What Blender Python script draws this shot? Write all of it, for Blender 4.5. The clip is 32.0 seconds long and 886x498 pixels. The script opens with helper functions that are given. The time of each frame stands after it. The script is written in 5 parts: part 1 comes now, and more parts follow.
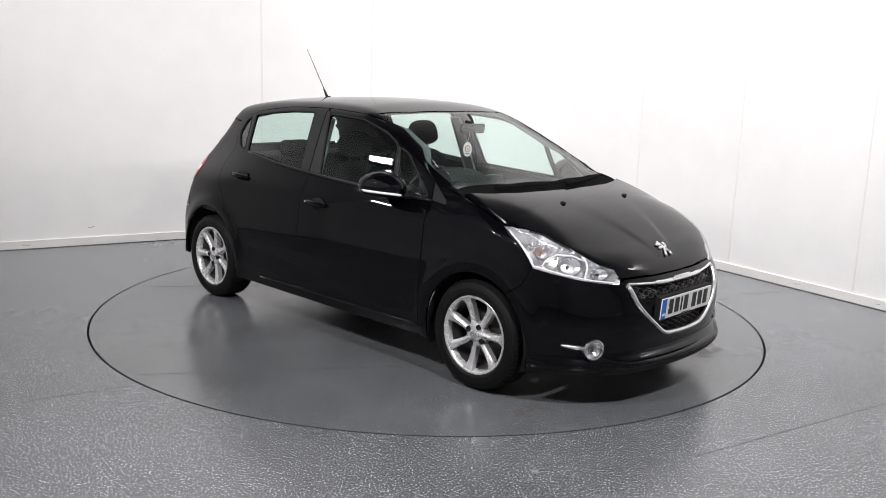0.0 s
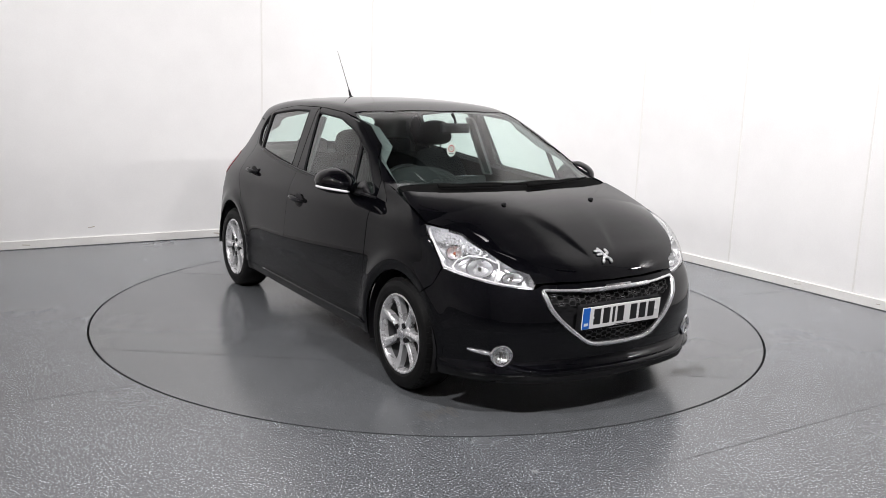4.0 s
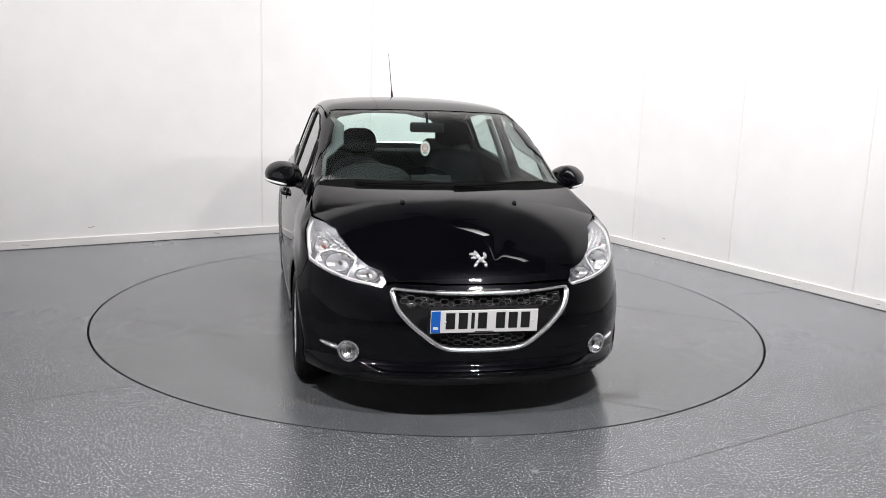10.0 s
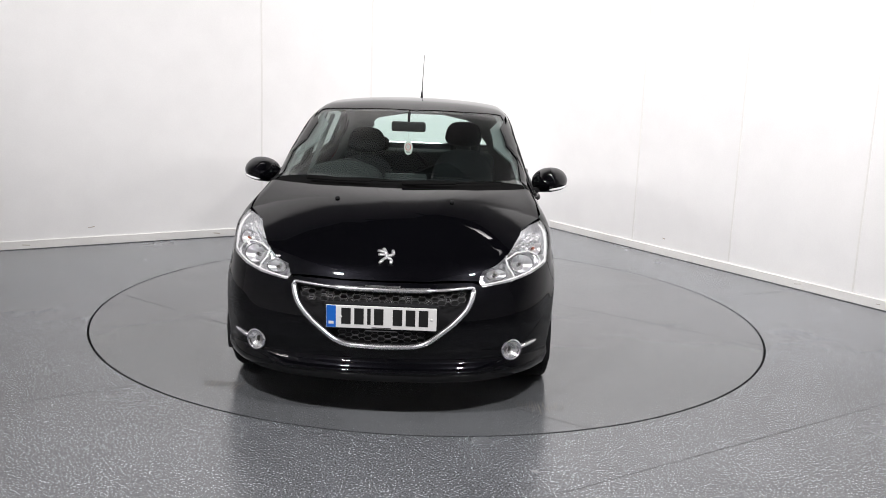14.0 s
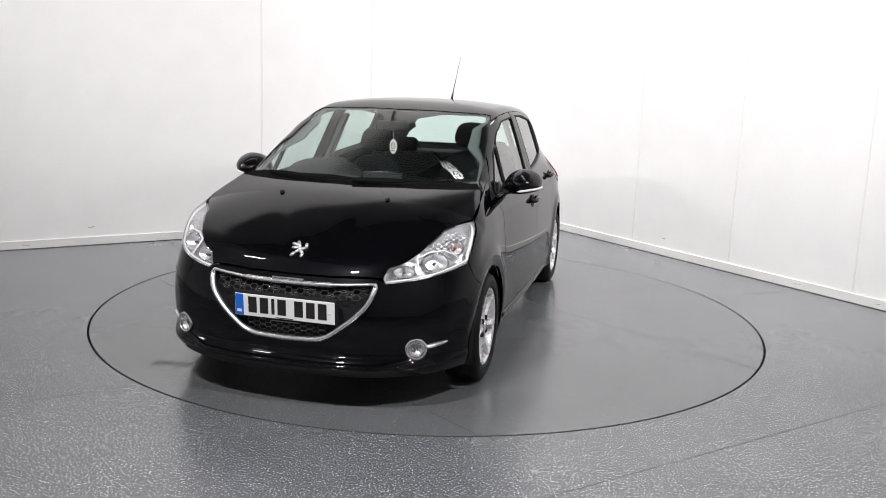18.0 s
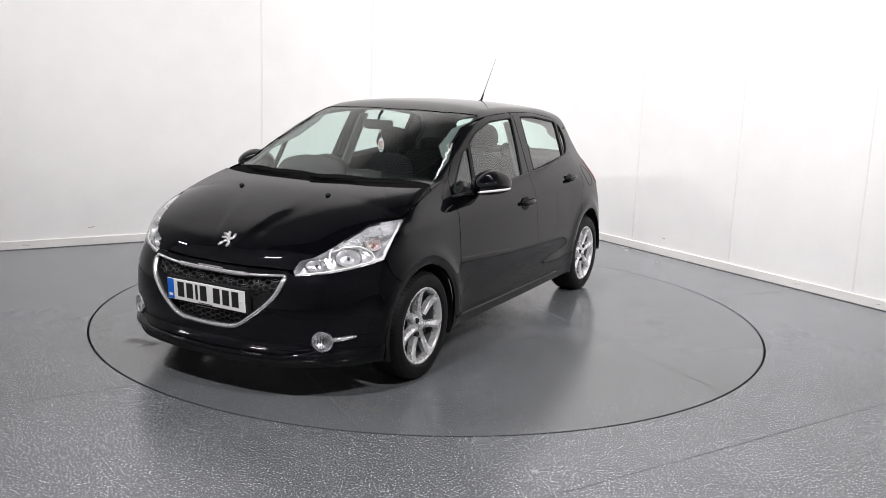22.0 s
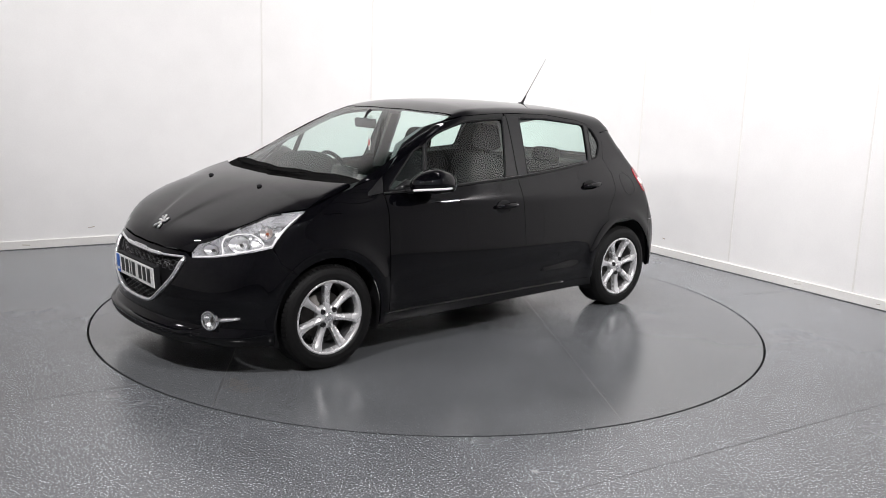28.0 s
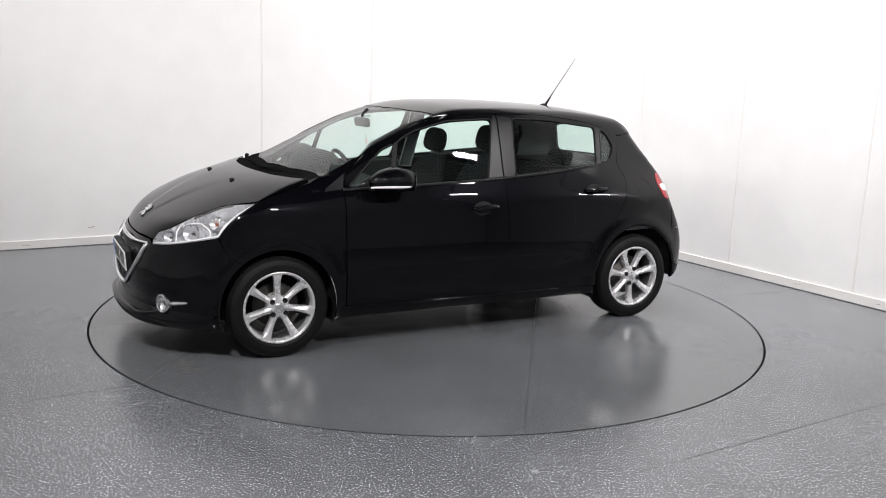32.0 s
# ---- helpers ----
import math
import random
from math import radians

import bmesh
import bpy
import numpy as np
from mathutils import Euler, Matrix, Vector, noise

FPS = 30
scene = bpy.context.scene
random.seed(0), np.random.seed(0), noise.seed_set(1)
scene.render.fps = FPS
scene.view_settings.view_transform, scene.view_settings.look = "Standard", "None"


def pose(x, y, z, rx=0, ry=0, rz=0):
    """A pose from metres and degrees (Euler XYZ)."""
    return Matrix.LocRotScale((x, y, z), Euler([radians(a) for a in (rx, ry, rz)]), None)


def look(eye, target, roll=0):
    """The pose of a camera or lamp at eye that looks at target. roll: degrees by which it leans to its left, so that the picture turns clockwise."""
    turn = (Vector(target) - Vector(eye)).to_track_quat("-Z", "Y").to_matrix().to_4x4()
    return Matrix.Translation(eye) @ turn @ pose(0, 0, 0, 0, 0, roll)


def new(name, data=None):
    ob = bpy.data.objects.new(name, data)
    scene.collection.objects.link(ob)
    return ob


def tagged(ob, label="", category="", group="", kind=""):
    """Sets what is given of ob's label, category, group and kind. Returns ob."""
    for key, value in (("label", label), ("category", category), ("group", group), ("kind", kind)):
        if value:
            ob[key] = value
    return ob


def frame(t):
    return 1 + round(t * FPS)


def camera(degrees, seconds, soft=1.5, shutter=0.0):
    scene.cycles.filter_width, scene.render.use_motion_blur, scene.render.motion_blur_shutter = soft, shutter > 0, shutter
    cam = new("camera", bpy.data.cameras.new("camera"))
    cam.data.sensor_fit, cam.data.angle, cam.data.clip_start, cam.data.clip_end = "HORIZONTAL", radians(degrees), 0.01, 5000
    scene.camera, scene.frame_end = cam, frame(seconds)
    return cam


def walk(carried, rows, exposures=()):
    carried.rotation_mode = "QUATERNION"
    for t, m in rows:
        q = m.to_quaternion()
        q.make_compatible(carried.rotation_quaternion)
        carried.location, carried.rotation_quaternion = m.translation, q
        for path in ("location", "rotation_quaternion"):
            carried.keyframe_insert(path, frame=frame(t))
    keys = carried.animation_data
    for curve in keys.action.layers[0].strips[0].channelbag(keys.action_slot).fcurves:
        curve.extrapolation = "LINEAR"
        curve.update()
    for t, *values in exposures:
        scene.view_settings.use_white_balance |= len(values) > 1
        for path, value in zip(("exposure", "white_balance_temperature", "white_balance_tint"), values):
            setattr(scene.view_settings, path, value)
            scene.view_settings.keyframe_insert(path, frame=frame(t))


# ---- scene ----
# One studio with a turntable: the camera stands still, the car turns on the disc.
cam = camera(54.31, 32.0, soft=0.85)
EYE, AIM, LEAN = (0.0, -5.951, 1.5967), (0.01362, -4.96974, 1.40450), 2.057
walk(cam, [(0.0, look(EYE, AIM, LEAN)), (32.0, look(EYE, AIM, LEAN))], exposures=[(0.0, 0.0), (32.0, 0.0)])

# ---- light ----
world = bpy.data.worlds.new("studio_dark")
scene.world = world
world.use_nodes = True
world.node_tree.nodes["Background"].inputs["Color"].default_value = (0.02, 0.02, 0.022, 1)
world.node_tree.nodes["Background"].inputs["Strength"].default_value = 0.5

ROOM_H = 9.0
CORNER = Vector((0.971, 4.282, 0.0))
LDIR = Vector((-0.8583, -0.5131, 0.0))   # along the left wall, away from the corner
RDIR = Vector((0.5319, -0.8468, 0.0))    # along the right wall, away from the corner


def area_light(name, place, target, sx, sy, watts, spread, colour=(1, 0.970, 0.975)):
    data = bpy.data.lights.new(name, "AREA")
    data.shape, data.size, data.size_y, data.energy, data.color = "RECTANGLE", sx, sy, watts, colour
    data.spread = radians(spread)
    ob = new(name, data)
    ob.matrix_world = look(place, target)
    return ob


# softboxes hang in front of the car on both sides and turn towards the white corner; two small ones hang above the
# camera, four long ones high up are added, unseen fill to wash the walls
# place, target, width, height, watts
LAMPS = [
    ((2.5, -1.95, 2.75), (1.5, 3.5, 0.4), 0.40, 0.08, 30, 115),
    ((-4.2, -0.75, 2.75), (1.3, 3.7, 0.5), 0.40, 0.08, 17, 115),
    ((-2.5, -2.2, 2.8), (1.2, 4.0, 0.5), 0.40, 0.08, 25, 115),
    ((-1.2, -3.45, 2.9), (-1.0, -2.2, 0.0), 0.17, 0.07, 66, 165),
    ((1.2, -3.45, 2.9), (1.0, -2.2, 0.0), 0.17, 0.07, 69, 165),
    ((4.3, -1.2, 2.8), (0.3, 3.9, 0.5), 0.40, 0.08, 27, 115),
    # added fill with no known source: brightens the walls and the corner
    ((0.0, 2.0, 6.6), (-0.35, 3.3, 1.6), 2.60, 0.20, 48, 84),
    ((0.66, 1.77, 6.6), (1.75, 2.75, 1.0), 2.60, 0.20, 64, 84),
    ((-2.3, 0.47, 6.6), (-3.15, 1.82, 2.8), 2.40, 0.20, 44, 84),
    ((2.15, -0.6, 6.6), (3.52, 0.22, 2.4), 2.40, 0.20, 44, 84),
]
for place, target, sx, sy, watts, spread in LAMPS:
    area_light("softbox_or_fill_light", place, target, sx, sy, watts, spread)


# ---- materials ----
def material(name, base=(0.5, 0.5, 0.5), rough=0.5, metal=0.0, spec=0.5, coat=0.0, emit=None, power=0.0):
    m = bpy.data.materials.new(name)
    m.use_nodes = True
    b = m.node_tree.nodes["Principled BSDF"]
    b.inputs["Base Color"].default_value = (*base, 1)
    b.inputs["Roughness"].default_value = rough
    b.inputs["Metallic"].default_value = metal
    b.inputs["Specular IOR Level"].default_value = spec
    b.inputs["Coat Weight"].default_value = coat
    b.inputs["Coat Roughness"].default_value = 0.03
    if emit:
        b.inputs["Emission Color"].default_value = (*emit, 1)
        b.inputs["Emission Strength"].default_value = power
    return m


def grained(m, scale, amount, bump=0.0, rough_var=0.0, big=0.0, coords="Object"):
    """Adds fine and coarse variation of colour, gloss and relief."""
    nt = m.node_tree
    b = nt.nodes["Principled BSDF"]
    tc = nt.nodes.new("ShaderNodeTexCoord")
    fine = nt.nodes.new("ShaderNodeTexNoise")
    fine.inputs["Scale"].default_value, fine.inputs["Detail"].default_value = scale, 4
    coarse = nt.nodes.new("ShaderNodeTexNoise")
    coarse.inputs["Scale"].default_value, coarse.inputs["Detail"].default_value = scale / 25, 5
    for n in (fine, coarse):
        nt.links.new(tc.outputs[coords], n.inputs["Vector"])
    base = tuple(b.inputs["Base Color"].default_value)
    mixes = base
    last = None
    for n, k in ((fine, amount), (coarse, big)):
        if k <= 0:
            continue
        mr = nt.nodes.new("ShaderNodeMapRange")
        mr.inputs["From Min"].default_value, mr.inputs["From Max"].default_value = 0.3, 0.7
        mr.inputs["To Min"].default_value, mr.inputs["To Max"].default_value = 1 - k, 1 + k
        nt.links.new(n.outputs["Fac"], mr.inputs["Value"])
        mul = nt.nodes.new("ShaderNodeVectorMath")
        mul.operation = "SCALE"
        if last:
            nt.links.new(last, mul.inputs[0])
        else:
            mul.inputs[0].default_value = mixes[:3]
        nt.links.new(mr.outputs["Result"], mul.inputs["Scale"])
        last = mul.outputs["Vector"]
    if last:
        nt.links.new(last, b.inputs["Base Color"])
    if rough_var:
        mr = nt.nodes.new("ShaderNodeMapRange")
        r = b.inputs["Roughness"].default_value
        mr.inputs["From Min"].default_value, mr.inputs["From Max"].default_value = 0.3, 0.7
        mr.inputs["To Min"].default_value, mr.inputs["To Max"].default_value = max(0.02, r - rough_var), r + rough_var
        nt.links.new(coarse.outputs["Fac"], mr.inputs["Value"])
        nt.links.new(mr.outputs["Result"], b.inputs["Roughness"])
    if bump:
        bp = nt.nodes.new("ShaderNodeBump")
        bp.inputs["Strength"].default_value, bp.inputs["Distance"].default_value = bump, 0.002
        nt.links.new(fine.outputs["Fac"], bp.inputs["Height"])
        nt.links.new(bp.outputs["Normal"], b.inputs["Normal"])
    return m


def vinyl(name, base, flecks, sheen):
    """Grey safety vinyl with pale and dark flecks, worn to a soft sheen."""
    m = material(name, base, 0.3, 0.0, 0.9)
    nt = m.node_tree
    b = nt.nodes["Principled BSDF"]
    tc = nt.nodes.new("ShaderNodeTexCoord")
    out = None
    for scale, lo, hi, colour in flecks:
        n = nt.nodes.new("ShaderNodeTexNoise")
        n.inputs["Scale"].default_value, n.inputs["Detail"].default_value = scale, 1.5
        off = nt.nodes.new("ShaderNodeVectorMath")
        off.inputs[1].default_value = (scale * 0.37, scale * 0.11, 0)
        nt.links.new(tc.outputs["Object"], off.inputs[0])
        nt.links.new(off.outputs["Vector"], n.inputs["Vector"])
        mr = nt.nodes.new("ShaderNodeMapRange")
        mr.inputs["From Min"].default_value, mr.inputs["From Max"].default_value = lo, hi
        nt.links.new(n.outputs["Fac"], mr.inputs["Value"])
        mix = nt.nodes.new("ShaderNodeMix")
        mix.data_type = "RGBA"
        mix.inputs["B"].default_value = (*colour, 1)
        if out is None:
            mix.inputs["A"].default_value = (*base, 1)
        else:
            nt.links.new(out, mix.inputs["A"])
        nt.links.new(mr.outputs["Result"], mix.inputs["Factor"])
        out = mix.outputs["Result"]
    worn = nt.nodes.new("ShaderNodeTexNoise")
    worn.inputs["Scale"].default_value, worn.inputs["Detail"].default_value = 1.7, 6
    nt.links.new(tc.outputs["Object"], worn.inputs["Vector"])
    mr = nt.nodes.new("ShaderNodeMapRange")
    mr.inputs["From Min"].default_value, mr.inputs["From Max"].default_value = 0.3, 0.7
    mr.inputs["To Min"].default_value, mr.inputs["To Max"].default_value = 0.9, 1.1
    nt.links.new(worn.outputs["Fac"], mr.inputs["Value"])
    mul = nt.nodes.new("ShaderNodeVectorMath")
    mul.operation = "SCALE"
    nt.links.new(out, mul.inputs[0])
    nt.links.new(mr.outputs["Result"], mul.inputs["Scale"])
    nt.links.new(mul.outputs["Vector"], b.inputs["Base Color"])
    mr2 = nt.nodes.new("ShaderNodeMapRange")
    mr2.inputs["From Min"].default_value, mr2.inputs["From Max"].default_value = 0.3, 0.7
    mr2.inputs["To Min"].default_value, mr2.inputs["To Max"].default_value = sheen
    nt.links.new(worn.outputs["Fac"], mr2.inputs["Value"])
    nt.links.new(mr2.outputs["Result"], b.inputs["Roughness"])
    bp = nt.nodes.new("ShaderNodeBump")
    bp.inputs["Strength"].default_value, bp.inputs["Distance"].default_value = 0.12, 0.001
    fine = nt.nodes.new("ShaderNodeTexNoise")
    fine.inputs["Scale"].default_value = 180
    nt.links.new(tc.outputs["Object"], fine.inputs["Vector"])
    nt.links.new(fine.outputs["Fac"], bp.inputs["Height"])
    nt.links.new(bp.outputs["Normal"], b.inputs["Normal"])
    return m


def thin_glass(name, tint, gloss=1.0):
    m = bpy.data.materials.new(name)
    m.use_nodes = True
    nt = m.node_tree
    nt.nodes.remove(nt.nodes["Principled BSDF"])
    out = nt.nodes["Material Output"]
    tr = nt.nodes.new("ShaderNodeBsdfTransparent")
    tr.inputs["Color"].default_value = (*tint, 1)
    gl = nt.nodes.new("ShaderNodeBsdfGlossy")
    gl.inputs["Roughness"].default_value = 0.01
    lw = nt.nodes.new("ShaderNodeLayerWeight")
    lw.inputs["Blend"].default_value = 0.5
    fr = nt.nodes.new("ShaderNodeMath")
    fr.operation = "POWER"
    fr.inputs[1].default_value = 3.2
    nt.links.new(lw.outputs["Facing"], fr.inputs[0])
    k = nt.nodes.new("ShaderNodeMath")
    k.operation = "MULTIPLY_ADD"
    k.inputs[1].default_value, k.inputs[2].default_value = 0.90 * gloss, 0.05 * gloss
    mx = nt.nodes.new("ShaderNodeMixShader")
    nt.links.new(fr.outputs[0], k.inputs[0])
    nt.links.new(k.outputs[0], mx.inputs["Fac"])
    nt.links.new(tr.outputs["BSDF"], mx.inputs[1])
    nt.links.new(gl.outputs["BSDF"], mx.inputs[2])
    nt.links.new(mx.outputs["Shader"], out.inputs["Surface"])
    return m


def lacquer(name, base, gain=1.0, power=1.05):
    """Deep gloss black: a dark coat under clear lacquer, with fine orange peel."""
    m = bpy.data.materials.new(name)
    m.use_nodes = True
    nt = m.node_tree
    nt.nodes.remove(nt.nodes["Principled BSDF"])
    out = nt.nodes["Material Output"]
    tc = nt.nodes.new("ShaderNodeTexCoord")
    peel = nt.nodes.new("ShaderNodeTexNoise")
    peel.inputs["Scale"].default_value = 160
    flake = nt.nodes.new("ShaderNodeTexNoise")
    flake.inputs["Scale"].default_value = 1200
    for n in (peel, flake):
        nt.links.new(tc.outputs["Object"], n.inputs["Vector"])
    bp = nt.nodes.new("ShaderNodeBump")
    bp.inputs["Strength"].default_value, bp.inputs["Distance"].default_value = 0.02, 0.0006
    nt.links.new(peel.outputs["Fac"], bp.inputs["Height"])
    ramp = nt.nodes.new("ShaderNodeMix")
    ramp.data_type = "RGBA"
    ramp.inputs["A"].default_value = (*base, 1)
    ramp.inputs["B"].default_value = (base[0] * 1.6, base[1] * 1.6, base[2] * 1.8, 1)
    nt.links.new(flake.outputs["Fac"], ramp.inputs["Factor"])
    df = nt.nodes.new("ShaderNodeBsdfDiffuse")
    nt.links.new(ramp.outputs["Result"], df.inputs["Color"])
    pearl = nt.nodes.new("ShaderNodeBsdfGlossy")
    pearl.inputs["Roughness"].default_value = 0.30
    pearl.inputs["Color"].default_value = (0.0012, 0.0012, 0.0015, 1)
    under = nt.nodes.new("ShaderNodeAddShader")
    nt.links.new(df.outputs["BSDF"], under.inputs[0])
    nt.links.new(pearl.outputs["BSDF"], under.inputs[1])
    gl = nt.nodes.new("ShaderNodeBsdfGlossy")
    gl.inputs["Roughness"].default_value = 0.02
    nt.links.new(bp.outputs["Normal"], gl.inputs["Normal"])
    fr = nt.nodes.new("ShaderNodeFresnel")
    fr.inputs["IOR"].default_value = 1.5
    pw = nt.nodes.new("ShaderNodeMath")
    pw.operation = "POWER"
    pw.inputs[1].default_value = power
    k = nt.nodes.new("ShaderNodeMath")
    k.operation = "MULTIPLY"
    k.inputs[1].default_value = gain
    mx = nt.nodes.new("ShaderNodeMixShader")
    nt.links.new(fr.outputs["Fac"], pw.inputs[0])
    nt.links.new(pw.outputs[0], k.inputs[0])
    nt.links.new(k.outputs[0], mx.inputs["Fac"])
    nt.links.new(under.outputs["Shader"], mx.inputs[1])
    nt.links.new(gl.outputs["BSDF"], mx.inputs[2])
    nt.links.new(mx.outputs["Shader"], out.inputs["Surface"])
    return m


WALL = grained(material("white_wall_paint", (0.80, 0.795, 0.79), 0.8, 0.0, 0.2), 90, 0.012, 0.05, 0.05, 0.02)
SKIRT = grained(material("skirting_gloss", (0.74, 0.73, 0.71), 0.35), 60, 0.02, 0.03, 0.05, 0.05)
DARK_WALL = grained(material("grey_backdrop_paint", (0.78, 0.78, 0.78), 0.9), 40, 0.1, 0.1, 0.0, 0.1)
CEIL = grained(material("dark_ceiling_paint", (0.10, 0.10, 0.102), 0.9), 40, 0.1, 0.1, 0.0, 0.1)
FLOOR = vinyl("speckled_grey_vinyl", (0.108, 0.113, 0.121), ((128, 0.55, 0.585, (0.048, 0.051, 0.057)), (140, 0.595, 0.625, (0.215, 0.227, 0.250)), (118, 0.640, 0.652, (0.70, 0.75, 0.80))), (0.22, 0.28))
DECK = vinyl("worn_deck_vinyl", (0.108, 0.113, 0.119), ((135, 0.55, 0.60, (0.066, 0.070, 0.075)), (148, 0.59, 0.63, (0.185, 0.196, 0.210)), (120, 0.68, 0.695, (0.52, 0.56, 0.60))), (0.17, 0.24))
GAP = material("black_joint", (0.008, 0.008, 0.008), 0.8)
SEAM = material("vinyl_weld", (0.052, 0.053, 0.056), 0.4)
SCUFF = material("tyre_scuff", (0.085, 0.078, 0.070), 0.6)
WALL_SCUFF = material("grey_scuff", (0.42, 0.38, 0.33), 0.7)
PAINT = lacquer("black_car_paint", (0.0011, 0.0011, 0.0015))
SATIN = grained(material("satin_black_trim", (0.010, 0.010, 0.011), 0.28, 0.0, 0.3), 300, 0.1, 0.02)
SCUTTLE = grained(material("matt_black_scuttle", (0.010, 0.010, 0.010), 0.9, 0.0, 0.0), 300, 0.2, 0.2)
MESH_TRIM = material("grey_mesh_trim", (0.035, 0.035, 0.037), 0.28, 0.3)
PLASTIC = grained(material("textured_black_plastic", (0.010, 0.010, 0.011), 0.6, 0.0, 0.2), 500, 0.15, 0.2)
RUBBER = grained(material("tyre_rubber", (0.0045, 0.0045, 0.0047), 0.62, 0.0, 0.2), 200, 0.2, 0.15, 0.08, 0.15)
ALLOY = grained(material("silver_alloy", (0.72, 0.72, 0.73), 0.28, 0.6), 400, 0.05, 0.02, 0.04)
# rim alloy coloured darker, standing in for shade behind the spokes
BARREL = material("darkened_rim_alloy", (0.15, 0.15, 0.155), 0.45, 0.7)
CHROME = material("chrome", (0.78, 0.78, 0.80), 0.07, 1.0)
BOWL = material("polished_bowl", (0.92, 0.92, 0.94), 0.33, 0.95)
DARK_METAL = grained(material("dark_brake_metal", (0.10, 0.095, 0.09), 0.5, 0.8), 200, 0.2, 0.1)
REFLECTOR = material("bright_reflector", (0.84, 0.84, 0.86), 0.24, 0.85)
FOG_BOWL = material("fog_reflector", (0.86, 0.86, 0.87), 0.2, 0.9)
EMBLEM = material("satin_chrome", (0.66, 0.66, 0.67), 0.34, 0.9)
BRIGHT_TRIM = material("bright_chrome_trim", (0.82, 0.82, 0.84), 0.2, 0.9)
LENS = thin_glass("clear_lens", (0.97, 0.98, 0.98))
GLASS = thin_glass("green_tinted_glass", (0.83, 0.94, 0.90), 1.1)
SCREEN_GLASS = thin_glass("green_tinted_screen", (0.85, 0.95, 0.92), 0.65)
REAR_GLASS = thin_glass("tinted_rear_glass", (0.80, 0.92, 0.88), 0.7)
AMBER = material("amber_bulb", (0.30, 0.09, 0.05), 0.2)
RED_LENS = material("red_lamp_lens", (0.26, 0.008, 0.014), 0.08, 0, 0.6, 0.5)
WHITE_LENS = material("white_lamp_lens", (0.78, 0.77, 0.78), 0.1, 0, 0.6, 0.5)
PLATE_WHITE = grained(material("plate_white", (0.78, 0.78, 0.77), 0.3), 200, 0.02)
PLATE_BLUE = material("plate_blue", (0.01, 0.13, 0.55), 0.3)
INK = material("plate_ink", (0.012, 0.012, 0.012), 0.35)
CLOTH = grained(material("dark_seat_cloth", (0.013, 0.0135, 0.0145), 0.95, 0.0, 0.05), 120, 0.15, 0.0, 0.0, 0.1)
DASH = grained(material("dashboard_plastic", (0.028, 0.0295, 0.030), 0.75, 0.0, 0.12), 150, 0.1, 0.0)
HEADLINE = grained(material("grey_headlining", (0.13, 0.137, 0.137), 0.9), 150, 0.06, 0.0)
PILLAR_TRIM = grained(material("grey_pillar_trim", (0.14, 0.15, 0.15), 0.8), 400, 0.05, 0.05)
MIRROR = material("mirror_silver", (0.85, 0.86, 0.86), 0.02, 1.0)
TAG_WHITE = material("tag_card_white", (0.8, 0.8, 0.78), 0.5)
TAG_RED = material("tag_card_red", (0.6, 0.03, 0.03), 0.5)


# ---- mesh helpers ----
def finish(bm, name, mat, smooth=True):
    me = bpy.data.meshes.new(name)
    if smooth:
        for f in bm.faces:
            f.smooth = True
    bm.to_mesh(me)
    bm.free()
    if mat:
        me.materials.append(mat)
    true_normals(me)
    return me


def true_normals(me):
    """Gives skins the body's own normals, so that reflections run smoothly."""
    gn, skin = me.attributes.get("body_normal"), me.attributes.get("skin")
    if not gn or not skin:
        return
    N = np.zeros(len(me.vertices) * 3)
    gn.data.foreach_get("vector", N)
    N = N.reshape(-1, 3)
    S = np.zeros(len(me.polygons), dtype=np.int32)
    skin.data.foreach_get("value", S)
    loops = []
    for p in me.polygons:
        for v in p.vertices:
            loops.append(tuple(N[v]) if S[p.index] else tuple(p.normal))
    me.normals_split_custom_set(loops)


def part(name, bm, mat, parent, label="", smooth=True, m=None):
    """Links a bmesh (or a mesh) as one mesh object under a thing or a part."""
    me = bm if isinstance(bm, bpy.types.Mesh) else finish(bm, name, mat, smooth)
    ob = new(name, me)
    ob.parent = parent
    if m is not None:
        ob.matrix_basis = m
    if label:
        ob["label"] = label
    return ob


def box(sx, sy, sz, m=None, bevel=0.0, bm=None, segs=2):
    b = bmesh.new()
    bmesh.ops.create_cube(b, size=1.0)
    bmesh.ops.scale(b, vec=(sx, sy, sz), verts=b.verts)
    if bevel:
        bmesh.ops.bevel(b, geom=b.edges[:], offset=bevel, segments=segs, profile=0.5, affect="EDGES")
    if m is not None:
        bmesh.ops.transform(b, matrix=m, verts=b.verts)
    return merge(bm, b)


def merge(bm, b):
    """Adds bmesh b to bm."""
    if bm is None:
        return b
    tmp = bpy.data.meshes.new("tmp")
    b.to_mesh(tmp)
    b.free()
    bm.from_mesh(tmp)
    bpy.data.meshes.remove(tmp)
    return bm


